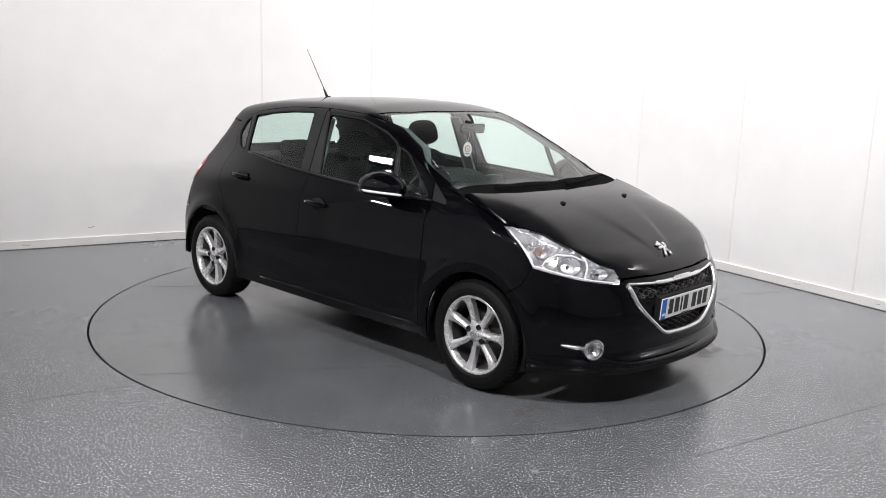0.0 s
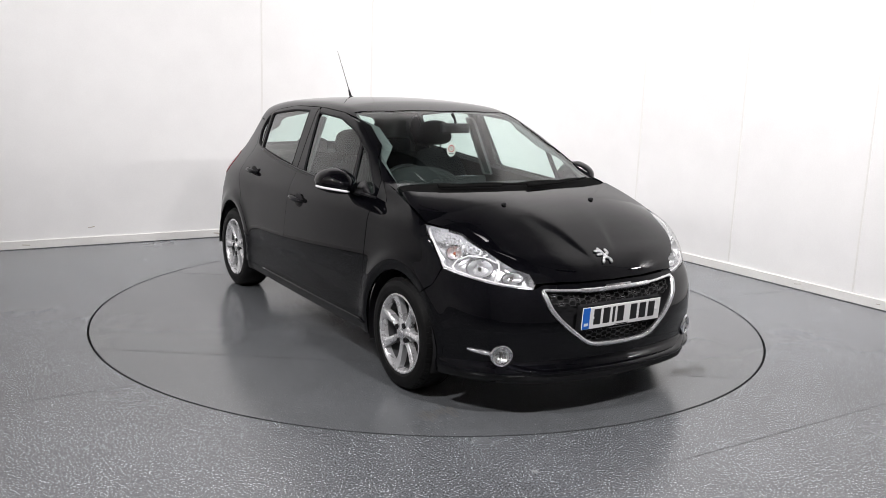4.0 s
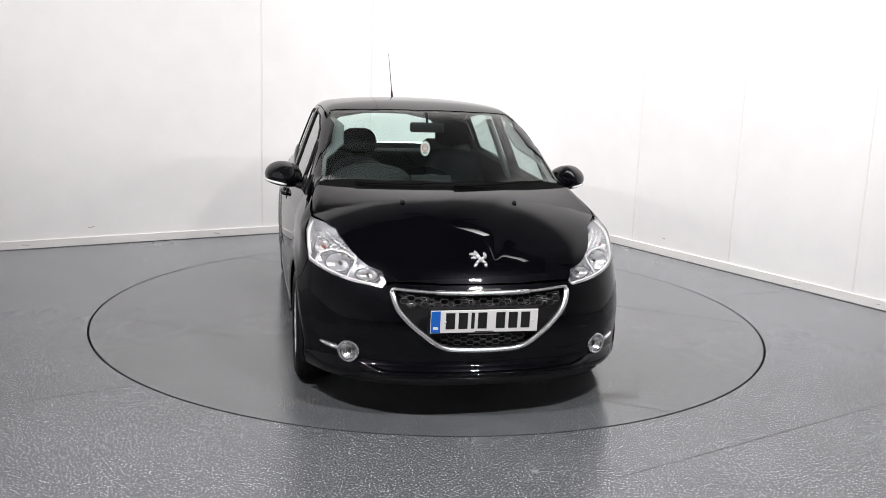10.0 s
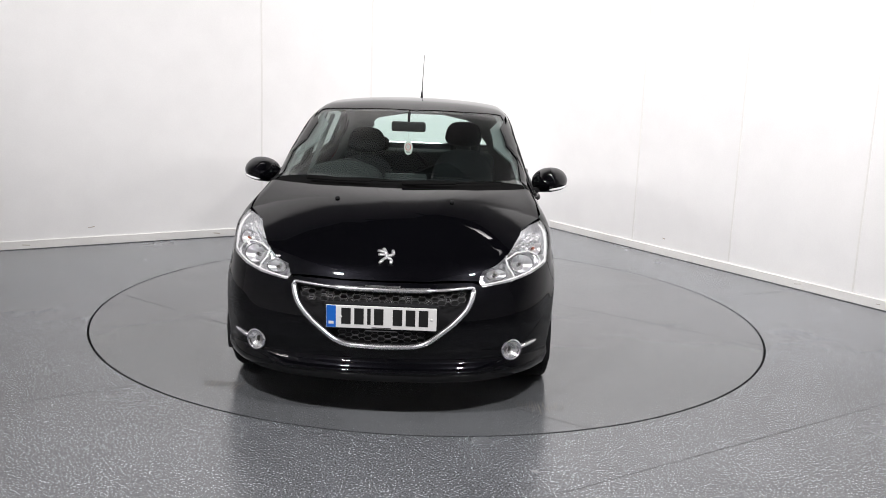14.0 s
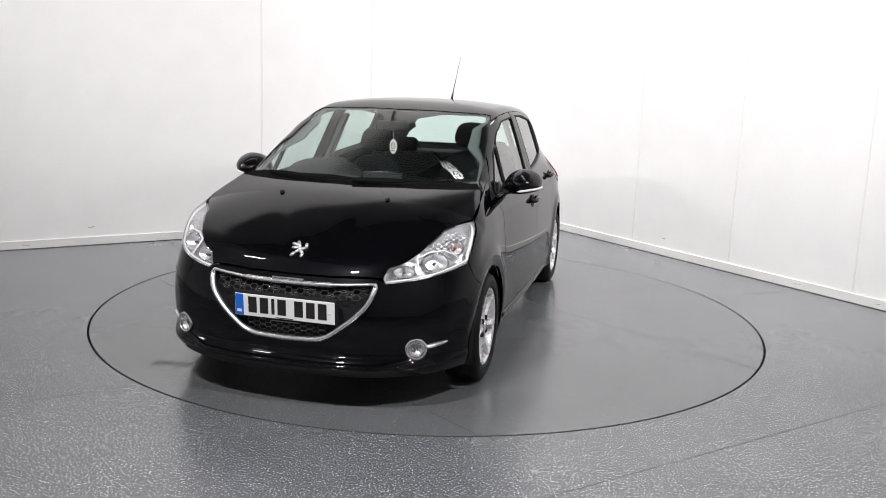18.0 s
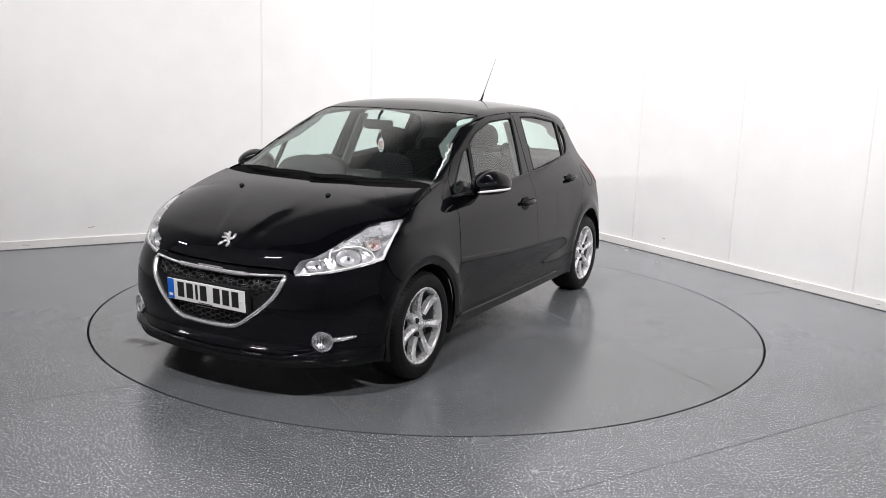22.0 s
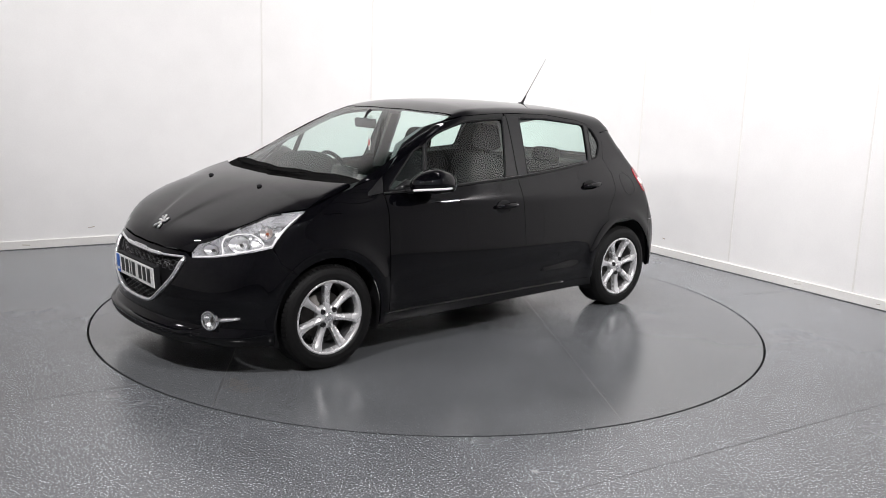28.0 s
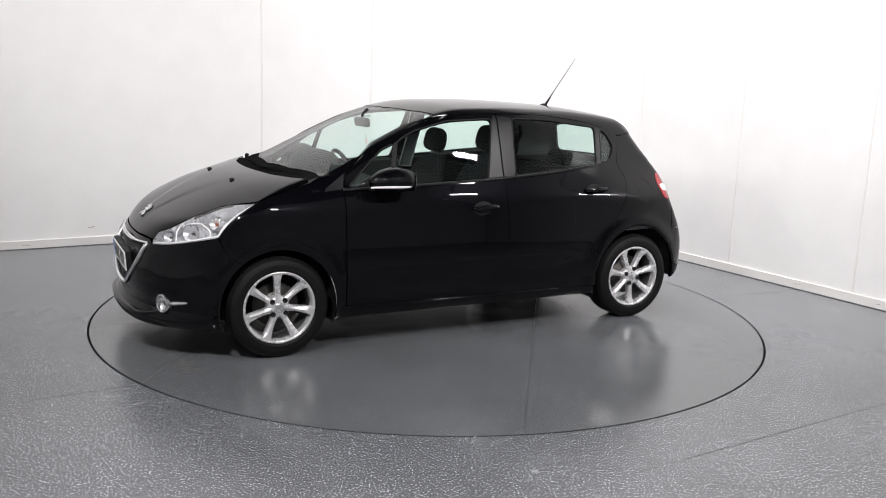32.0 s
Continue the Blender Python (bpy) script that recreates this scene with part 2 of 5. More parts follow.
def lathe(profile, steps=48, axis="y", bm=None, closed=False):
    """Turns a profile of (radius, height) about an axis."""
    b = bmesh.new()
    rings = []
    for k in range(steps):
        a = 2 * math.pi * k / steps
        c, s = math.cos(a), math.sin(a)
        ring = []
        for r, h in profile:
            p = (r * c, h, r * s) if axis == "y" else ((r * c, r * s, h) if axis == "z" else (h, r * c, r * s))
            ring.append(b.verts.new(p))
        rings.append(ring)
    n = len(profile)
    for k in range(steps):
        r0, r1 = rings[k], rings[(k + 1) % steps]
        for i in range(n if closed else n - 1):
            j = (i + 1) % n
            try:
                b.faces.new((r0[i], r0[j], r1[j], r1[i]))
            except ValueError:
                pass
    bmesh.ops.remove_doubles(b, verts=b.verts, dist=1e-6)
    bmesh.ops.recalc_face_normals(b, faces=b.faces)
    return merge(bm, b)


def tube(points, r, sides=8, closed=False, bm=None, flat=1.0, up=Vector((0, 0, 1))):
    """A rod swept along points; flat squeezes it along up."""
    b = bmesh.new()
    pts = [Vector(p) for p in points]
    n = len(pts)
    rings = []
    for i, p in enumerate(pts):
        a = pts[(i - 1) % n] if closed or i else pts[0]
        c = pts[(i + 1) % n] if closed or i < n - 1 else pts[-1]
        t = (c - a).normalized()
        side = t.cross(up)
        side = side.normalized() if side.length > 1e-4 else t.orthogonal().normalized()
        w = side.cross(t).normalized()
        rr = r[i] if isinstance(r, (list, tuple)) else r
        rings.append([b.verts.new(p + side * rr * math.cos(2 * math.pi * k / sides) + w * rr * flat * math.sin(2 * math.pi * k / sides)) for k in range(sides)])
    for i in range(n if closed else n - 1):
        r0, r1 = rings[i], rings[(i + 1) % n]
        for k in range(sides):
            b.faces.new((r0[k], r0[(k + 1) % sides], r1[(k + 1) % sides], r1[k]))
    if not closed:
        b.faces.new(rings[0][::-1])
        b.faces.new(rings[-1])
    bmesh.ops.recalc_face_normals(b, faces=b.faces)
    return merge(bm, b)


def prism(outline, depth, m=None, bevel=0.0, bm=None):
    """A plate: outline of (x, y), from z = 0 to depth."""
    b = bmesh.new()
    vs = [b.verts.new((x, y, 0)) for x, y in outline]
    f = b.faces.new(vs)
    r = bmesh.ops.extrude_face_region(b, geom=[f])
    bmesh.ops.translate(b, vec=(0, 0, depth), verts=[v for v in r["geom"] if isinstance(v, bmesh.types.BMVert)])
    bmesh.ops.recalc_face_normals(b, faces=b.faces)
    if bevel:
        bmesh.ops.bevel(b, geom=b.edges[:], offset=bevel, segments=2, profile=0.5, affect="EDGES")
    if m is not None:
        bmesh.ops.transform(b, matrix=m, verts=b.verts)
    return merge(bm, b)


def ball(sx, sy, sz, m=None, bm=None, u=24, v=14, power=1.0):
    """A rounded form; power under one squares it."""
    b = bmesh.new()
    bmesh.ops.create_uvsphere(b, u_segments=u, v_segments=v, radius=1.0)
    for q in b.verts:
        for i in range(3):
            q.co[i] = math.copysign(abs(q.co[i]) ** power, q.co[i])
        q.co = Vector((q.co.x * sx, q.co.y * sy, q.co.z * sz))
    if m is not None:
        bmesh.ops.transform(b, matrix=m, verts=b.verts)
    return merge(bm, b)


def thing(name, label, category, group="", kind="", mesh=None):
    ob = new(name, mesh)
    if mesh is None:
        ob.empty_display_size = 0.2
    return tagged(ob, label, category, group, kind)


# ---- the studio ----
def wall_slab(name, a, b, height, thick, mat, label, z0=0.0):
    """A wall from a to b (inner face), thickened away from the turntable."""
    a, b = Vector(a), Vector(b)
    d = (b - a).normalized()
    n = Vector((-d.y, d.x, 0))
    if n.dot(-a) > 0:
        n = -n
    ang = math.degrees(math.atan2(d.y, d.x))
    mid = (a + b) / 2 + n * thick / 2
    bm = box((b - a).length, thick, height, pose(mid.x, mid.y, z0 + height / 2, 0, 0, ang))
    return thing(name, label, "wall", kind="structure", mesh=finish(bm, name, mat, False))


COVE = 0.70


def studio():
    lend, rend = CORNER + LDIR * 9.0, CORNER + RDIR * 11.0
    far = CORNER + LDIR * 9.0 + RDIR * 11.0
    wl = wall_slab("wall_left", CORNER + LDIR * COVE, lend, ROOM_H, 0.12, WALL, "matt white panelled studio wall with a skirting")
    wr = wall_slab("wall_right", CORNER + RDIR * COVE, rend, ROOM_H, 0.12, WALL, "matt white panelled studio wall with a skirting")
    # the boards bend round the corner in a cove
    bm = bmesh.new()
    mid_c = CORNER + LDIR * COVE + RDIR * COVE
    face, back = [], []
    for k in range(25):
        a = math.pi / 2 * k / 24
        p = mid_c - LDIR * COVE * math.sin(a) - RDIR * COVE * math.cos(a)
        q = mid_c - LDIR * (COVE + 0.12) * math.sin(a) - RDIR * (COVE + 0.12) * math.cos(a)
        face.append([bm.verts.new((p.x, p.y, z)) for z in (0, ROOM_H)])
        back.append([bm.verts.new((q.x, q.y, z)) for z in (0, ROOM_H)])
    for rows in (face, back):
        for k in range(24):
            bm.faces.new((rows[k][0], rows[k + 1][0], rows[k + 1][1], rows[k][1]))
    bmesh.ops.recalc_face_normals(bm, faces=bm.faces)
    thing("wall_corner", "smooth white coved corner between the studio walls", "wall", kind="structure", mesh=finish(bm, "wall_corner", WALL, True))
    wall_slab("wall_front", lend, far, ROOM_H, 0.12, DARK_WALL, "plain grey painted studio wall")
    wall_slab("wall_side", rend, far, ROOM_H, 0.12, DARK_WALL, "plain grey painted studio wall")
    # cover strips over the joints of the 1.2 m wall boards, and the skirting
    for wall, along, other, first, count in ((wl, LDIR, RDIR, 1.93, 2), (wr, RDIR, LDIR, 1.98, 7)):
        ang = math.degrees(math.atan2(along.y, along.x))
        for k in range(count):
            p = CORNER + along * (first + 1.197 * k) + other * 0.002
            part("joint_strip", box(0.016, 0.005, ROOM_H - 0.09, pose(p.x, p.y, 0.085 + (ROOM_H - 0.09) / 2, 0, 0, ang), 0.0015), SKIRT, wall, smooth=False)
        length = 9.0 if wall is wl else 11.0
        p = CORNER + along * ((length + COVE) / 2) + other * 0.008
        bm = box(length - COVE, 0.016, 0.078, pose(p.x, p.y, 0.039, 0, 0, ang), 0.003)
        thing("baseboard", "white gloss skirting board with scuffs along the wall", "skirting", kind="structure", mesh=finish(bm, "baseboard", SKIRT, False))
        p = CORNER + along * ((length + COVE) / 2) + other * 0.004
        bm = box(length - COVE, 0.02, 0.006, pose(p.x + other.x * 0.012, p.y + other.y * 0.012, 0.003, 0, 0, ang))
        part("sealant_line", bm, SEAM, wall, smooth=False)
    # knocks and scuffs on the boards
    rnd = random.Random(11)
    for wall, along, other, spots in ((wl, LDIR, RDIR, (4.75, 5.3, 3.6, 2.9)), (wr, RDIR, LDIR, (2.4, 3.9, 4.6, 4.85))):
        ang = math.degrees(math.atan2(along.y, along.x))
        for k, at in enumerate(spots):
            p = CORNER + along * at + other * (0.002 if k == 0 else 0.017)
            z = 0.165 if k == 0 else rnd.uniform(0.02, 0.06)
            part("scuff_mark", box(rnd.uniform(0.03, 0.09), 0.002, rnd.uniform(0.004, 0.01), pose(p.x, p.y, z, 0, rnd.uniform(-10, 10), ang), 0.0006), WALL_SCUFF, wall, smooth=False)
    c = [CORNER, lend, far, rend]
    bm = bmesh.new()
    bm.faces.new([bm.verts.new((p.x, p.y, ROOM_H)) for p in c])
    r = bmesh.ops.extrude_face_region(bm, geom=bm.faces[:])
    bmesh.ops.translate(bm, vec=(0, 0, 0.1), verts=[v for v in r["geom"] if isinstance(v, bmesh.types.BMVert)])
    bmesh.ops.recalc_face_normals(bm, faces=bm.faces)
    thing("ceiling", "dark painted studio ceiling with lamps", "ceiling", kind="structure", mesh=finish(bm, "ceiling", CEIL, False))
    # floor: one sheet with a round opening for the turntable
    bm = bmesh.new()
    n = 160
    inner = [bm.verts.new((DISC_R * 1.0 * math.cos(2 * math.pi * k / n), DISC_R * math.sin(2 * math.pi * k / n), 0)) for k in range(n)]
    mid = [bm.verts.new((3.0 * math.cos(2 * math.pi * k / n), 3.0 * math.sin(2 * math.pi * k / n), 0)) for k in range(n)]
    outer = [bm.verts.new((16 * math.cos(2 * math.pi * k / n), 16 * math.sin(2 * math.pi * k / n), 0)) for k in range(n)]
    low = [bm.verts.new((DISC_R * math.cos(2 * math.pi * k / n), DISC_R * math.sin(2 * math.pi * k / n), -0.03)) for k in range(n)]
    for k in range(n):
        j = (k + 1) % n
        bm.faces.new((inner[k], mid[k], mid[j], inner[j]))
        bm.faces.new((mid[k], outer[k], outer[j], mid[j]))
        bm.faces.new((inner[k], inner[j], low[j], low[k]))
    floor = thing("floor", "speckled grey vinyl studio floor with welded seams", "floor", kind="structure", mesh=finish(bm, "floor", FLOOR, False))
    # welded seams run along the left wall, two metres apart
    nrm = Vector((-0.513, 0.858, 0))
    for d in (-4.66, -2.66, -0.70):
        o = nrm * d
        spans = []
        half = math.sqrt(max(0.0, 2.262 ** 2 - d * d))
        spans = [(-7, -half), (half, 6)] if half > 0 else [(-7, 6)]
        for a, b in spans:
            p, q = o + Vector((0.858, 0.513, 0)) * a, o + Vector((0.858, 0.513, 0)) * b
            mid_p = (p + q) / 2
            part("seam", box((q - p).length, 0.003, 0.0008, pose(mid_p.x, mid_p.y, 0.0005, 0, 0, 30.9)), SEAM, floor, smooth=False)
    bm = bmesh.new()
    bmesh.ops.create_circle(bm, cap_ends=True, segments=96, radius=DISC_R + 0.2)
    bmesh.ops.translate(bm, vec=(0, 0, -0.06), verts=bm.verts)
    thing("pit_base", "black base under the turntable", "base", kind="structure", mesh=finish(bm, "pit_base", GAP, False))
    # softboxes hung from the ceiling, and the added fill lamps for the walls
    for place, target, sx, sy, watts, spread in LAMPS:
        lamp = thing("softbox", "white-fronted softbox hung from the ceiling, switched on" if sx < 1 else "long slim fill lamp, added unseen to wash the wall", "studio light", "studio softboxes" if sx < 1 else "wall washers")
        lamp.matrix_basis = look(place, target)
        if sx > 1:      # the long ones, added as fill, are slim tubes high on the walls
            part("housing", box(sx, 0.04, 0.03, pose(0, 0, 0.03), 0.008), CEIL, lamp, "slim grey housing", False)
            continue
        part("housing", box(sx + 0.06, sy + 0.06, 0.10, pose(0, 0, 0.065), 0.02), PLASTIC, lamp, "black housing", False)
        rod = lamp.matrix_basis.inverted() @ Vector((place[0], place[1], ROOM_H))
        part("hanging_rod", tube([(0, 0, 0.10), rod], 0.012, 8), DARK_METAL, lamp)


DISC_R = 2.2555
SPIN0, SPIN = -44.392, -3.40270     # degrees, degrees a second
OFFX, OFFY = 0.0269, -0.1507        # the car's middle on the disc


def turntable():
    disc = thing("turntable", "round grey vinyl turntable disc set flush in the floor", "turntable")
    bm = bmesh.new()
    n, r = 160, DISC_R - 0.014
    ring = [bm.verts.new((r * math.cos(2 * math.pi * k / n), r * math.sin(2 * math.pi * k / n), 0)) for k in range(n)]
    low = [bm.verts.new((v.co.x, v.co.y, -0.03)) for v in ring]
    bm.faces.new(ring)
    for k in range(n):
        j = (k + 1) % n
        bm.faces.new((ring[j], ring[k], low[k], low[j]))
    part("deck", bm, DECK, disc, smooth=False)
    # two welded seams two metres apart
    u, nrm = Vector((0.567, 0.824, 0)), Vector((0.824, -0.567, 0))
    for d in (-0.857, 1.125):
        d2 = d + nrm.x * OFFX + nrm.y * OFFY
        half = math.sqrt(r * r - d2 * d2) - 0.004
        p = nrm * d2
        part("seam", box(2 * half, 0.003, 0.0008, pose(p.x, p.y, 0.0005, 0, 0, math.degrees(math.atan2(u.y, u.x)))), SEAM, disc, smooth=False)
    # rubber marks where front wheels were turned
    rnd = random.Random(4)
    for cx, cy, w in ((1.68, -0.84, 0.11), (1.80, 0.80, 0.12)):
        bm = bmesh.new()
        for k in range(22):
            x, y = cx + OFFX + rnd.uniform(-0.03, 0.03), cy + OFFY + (k / 11 - 1) * w + rnd.uniform(-0.004, 0.004)
            box(rnd.uniform(0.03, 0.13), rnd.uniform(0.0015, 0.004), 0.0006, pose(x, y, 0.0004, 0, 0, rnd.uniform(-5, 5)), 0, bm)
        part("rubber_mark", bm, SCUFF, disc, "faint dark rubber streaks", False)
    # crumbs of grit
    for k in range(16):
        a, r2 = rnd.uniform(0, 6.28), rnd.uniform(0.3, 2.15)
        part("grit", ball(0.006, 0.004, 0.003, pose(r2 * math.cos(a), r2 * math.sin(a), 0.001, 0, 0, rnd.uniform(0, 90)), None, 6, 4), SCUFF, disc)
    return disc


# ---- the car's shape ----
def spl(x, pts):
    """A smooth curve through (x, value) pairs in rising order of x."""
    x = np.asarray(x, float)
    px, py = np.array([p[0] for p in pts], float), np.array([p[1] for p in pts], float)
    h = np.diff(px)
    s = np.diff(py) / h
    t = np.empty(len(px))
    t[0], t[-1] = s[0], s[-1]
    t[1:-1] = (s[:-1] * h[1:] + s[1:] * h[:-1]) / (h[:-1] + h[1:])
    xc = np.clip(x, px[0], px[-1])
    i = np.clip(np.searchsorted(px, xc) - 1, 0, len(h) - 1)
    u = (xc - px[i]) / h[i]
    return ((2 * u**3 - 3 * u**2 + 1) * py[i] + (u**3 - 2 * u**2 + u) * h[i] * t[i] + (3 * u**2 - 2 * u**3) * py[i + 1] + (u**3 - u**2) * h[i] * t[i + 1]
            + np.where(x < px[0], (x - px[0]) * t[0], 0) + np.where(x > px[-1], (x - px[-1]) * t[-1], 0))


def smax(a, b, k):
    h = np.maximum(k - np.abs(a - b), 0) / k
    return np.maximum(a, b) + h * h * k * 0.25


def smin(a, b, k):
    return -smax(-a, -b, k)


# half width by height, and its change along the car
FLANK = [(0.15, 0.812), (0.20, 0.832), (0.28, 0.849), (0.42, 0.858), (0.55, 0.857), (0.68, 0.849), (0.79, 0.838), (0.84, 0.832), (0.87, 0.8245), (0.90, 0.8135), (0.93, 0.8005), (0.985, 0.7765), (1.0, 0.771), (1.05, 0.7535), (1.15, 0.717), (1.25, 0.6785), (1.37, 0.62966), (1.45, 0.5955)]
ALONG_LOW = [(-1.9, -0.10), (-1.6, -0.034), (-1.25, 0.006), (-0.8, 0.011), (-0.3, 0.013), (0.2, 0.010), (0.6, 0.003), (0.9, -0.003), (1.20, 0.0), (1.45, -0.008), (1.6, -0.022), (2.0, -0.10)]
ALONG_HIGH = [(-1.9, -0.17), (-1.5, -0.10), (-1.1, -0.037), (-0.6, 0.0), (-0.2, 0.008), (0.2, 0.003), (0.5, -0.009), (0.8, -0.025), (1.05, -0.043), (1.4, -0.069), (1.9, -0.12)]
NOSE = [(0.13, 1.915), (0.17, 1.968), (0.205, 2.024), (0.230, 2.043), (0.246, 2.036), (0.272, 2.006), (0.305, 2.002), (0.35, 2.012), (0.41, 2.018), (0.50, 2.013), (0.58, 1.995), (0.65, 1.957), (0.72, 1.930), (0.80, 1.897), (0.95, 1.83), (1.1, 1.76)]
HOOD = [(0.70, 1.055), (0.95, 1.041), (1.10, 1.026), (1.24, 1.0065), (1.40, 0.971), (1.60, 0.896), (1.75, 0.816), (1.85, 0.752), (1.92, 0.694), (1.97, 0.634), (2.05, 0.54)]
SCREEN = [(0.90, 1.39), (1.0, 1.175), (1.10, 0.975), (1.20, 0.77), (1.30, 0.555), (1.38, 0.365), (1.45, 0.175), (1.55, -0.15)]
ROOF = [(-1.7, 1.25), (-1.5, 1.325), (-1.3, 1.385), (-1.0, 1.432), (-0.6, 1.458), (-0.2, 1.464), (0.1, 1.449), (0.35, 1.413), (0.6, 1.355), (1.0, 1.24)]
TAIL = [(0.15, 1.82), (0.25, 1.90), (0.40, 1.93), (0.60, 1.905), (0.72, 1.85), (0.85, 1.775), (1.0, 1.69), (1.13, 1.575), (1.25, 1.465), (1.36, 1.385), (1.48, 1.26)]


def car_field(x, y, z):
    """Below zero inside the body, above zero outside."""
    ay = np.abs(y)
    low = np.clip((1.10 - z) / 0.28, 0, 1)
    low = low * low * (3 - 2 * low)
    along = spl(x, ALONG_LOW) * low + spl(x, ALONG_HIGH) * (1 - low)
    half = spl(z, FLANK) + along
    for cx in (1.27, -1.27):
        r = np.hypot(x - cx, z - 0.31)
        half = half + 0.012 * np.exp(-((r - 0.375) / 0.045) ** 2) * (z < 0.9)
    door = np.clip((0.95 - np.abs(x)) / 0.25, 0, 1)
    half = half - 0.010 * door * np.exp(-((z - 0.40 + 0.04 * x) / 0.075) ** 2)
    side = ay - half
    nose = x - (spl(z, NOSE) - 0.236 * ay**2 - 0.30 * ay**4)
    # a raised centre on the bonnet, its creases running together at the emblem
    crease = 0.050 + 0.40 * np.maximum(1.87 - x, 0)
    rise = np.clip((x - 1.15) / 0.50, 0, 1) * np.clip((1.97 - x) / 0.20, 0, 1) ** 1.5
    centre = 0.0060 * rise * (0.5 - 0.5 * np.tanh((ay - crease - 0.028) / (0.018 + 0.10 * np.clip((1.72 - x) / 0.4, 0, 1))))
    hood = (z - (spl(x, HOOD) + centre - 0.003 * rise - (0.05 * ay**2 + 0.16 * ay**4) * np.clip((x - 0.98) / 0.40, 0.12, 1.0))) * 0.9
    tail = -x - (spl(z, TAIL) - 0.20 * ay**2 - 0.20 * ay**4)
    screen = (x - (spl(z, SCREEN) - 0.30 * ay**2 - 0.05 * ay**4)) * 0.45
    roof = z - (spl(x, ROOF) - 0.085 * ay**2 - 0.10 * ay**4)
    lower = smax(smax(side, nose, 0.16), smax(hood, tail * 0.8, 0.05), 0.036 + 0.034 * np.clip((x - 1.45) / 0.25, 0, 1))
    cabin = smax(smax(side, roof, 0.07), smax(screen, tail * 0.8, 0.06), 0.055)
    cabin = np.maximum(cabin, 0.96 - z)
    return smin(lower, cabin, 0.0005 + 0.0195 * np.clip((x - 0.85) / 0.2, 0, 1))


def cast(origin, way, reach=3.0):
    """The last crossing of the body along rays, by bisection."""
    lo, hi = np.zeros(len(origin)), np.full(len(origin), reach)
    for _ in range(34):
        m = (lo + hi) / 2
        p = origin + way * m[:, None]
        inside = car_field(p[:, 0], p[:, 1], p[:, 2]) < 0
        lo, hi = np.where(inside, m, lo), np.where(inside, hi, m)
    return origin + way * lo[:, None]


# ways of looking at the body: each turns flat (p, q) into rays and points into (p, q)
def side_rays(pq):
    n = len(pq)
    return np.column_stack([pq[:, 0], np.zeros(n), pq[:, 1]]), np.tile([0.0, 1.0, 0.0], (n, 1))


def side_flat(P):
    return P[:, [0, 2]]


NOSE_X, TAIL_X, CAB_Z = 1.0, -1.0, 0.75


def nose_rays(pq):
    n = len(pq)
    return np.column_stack([np.full(n, NOSE_X), np.zeros(n), pq[:, 1]]), np.column_stack([np.cos(pq[:, 0]), np.sin(pq[:, 0]), np.zeros(n)])


def nose_flat(P):
    return np.column_stack([np.arctan2(P[:, 1], P[:, 0] - NOSE_X), P[:, 2]])


def tail_rays(pq):
    n = len(pq)
    return np.column_stack([np.full(n, TAIL_X), np.zeros(n), pq[:, 1]]), np.column_stack([-np.cos(pq[:, 0]), np.sin(pq[:, 0]), np.zeros(n)])


def tail_flat(P):
    return np.column_stack([np.arctan2(P[:, 1], TAIL_X - P[:, 0]), P[:, 2]])


def cabin_rays(pq):
    n = len(pq)
    a = pq[:, 1] / 0.7
    return np.column_stack([pq[:, 0], np.zeros(n), np.full(n, CAB_Z)]), np.column_stack([np.zeros(n), np.cos(a), np.sin(a)])


def cabin_flat(P):
    return np.column_stack([P[:, 0], 0.7 * np.arctan2(P[:, 2] - CAB_Z, P[:, 1])])


HOOD_TILT = 0.55


def hood_rays(pq):
    n = len(pq)
    s, c = math.sin(HOOD_TILT), math.cos(HOOD_TILT)
    base = np.column_stack([1.25 + pq[:, 0] * c, pq[:, 1], 0.55 - pq[:, 0] * s])
    return base - 0.0 * base, np.tile([s, 0.0, c], (n, 1))


def hood_flat(P):
    s, c = math.sin(HOOD_TILT), math.cos(HOOD_TILT)
    return np.column_stack([(P[:, 0] - 1.25) * c - (P[:, 2] - 0.55) * s, P[:, 1]])


def on_side(xz):
    """Points on the left flank from (x, z)."""
    o, w = side_rays(np.array(xz, float))
    return cast(o, w)


def resample(poly, step, closed=True):
    pts = [np.array(p, float) for p in poly]
    out = []
    n = len(pts)
    for i in range(n if closed else n - 1):
        a, b = pts[i], pts[(i + 1) % n]
        k = max(1, int(math.ceil(np.linalg.norm(b - a) / step)))
        out += [a + (b - a) * j / k for j in range(k)]
    if not closed:
        out.append(pts[-1])
    return np.array(out)


def rounded(poly, r, steps=5):
    """Rounds the corners of a flat outline."""
    out = []
    n = len(poly)
    for i in range(n):
        p, a, b = (np.array(poly[k % n], float) for k in (i, i - 1, i + 1))
        rr = r[i] if isinstance(r, (list, tuple)) else r
        la, lb = np.linalg.norm(a - p), np.linalg.norm(b - p)
        k = min(rr, la * 0.45, lb * 0.45)
        if k < 1e-4:
            out.append(p)
            continue
        s, e = p + (a - p) / la * k, p + (b - p) / lb * k
        for j in range(steps + 1):
            u = j / steps
            out.append((1 - u) ** 2 * s + 2 * u * (1 - u) * p + u * u * e)
    return out


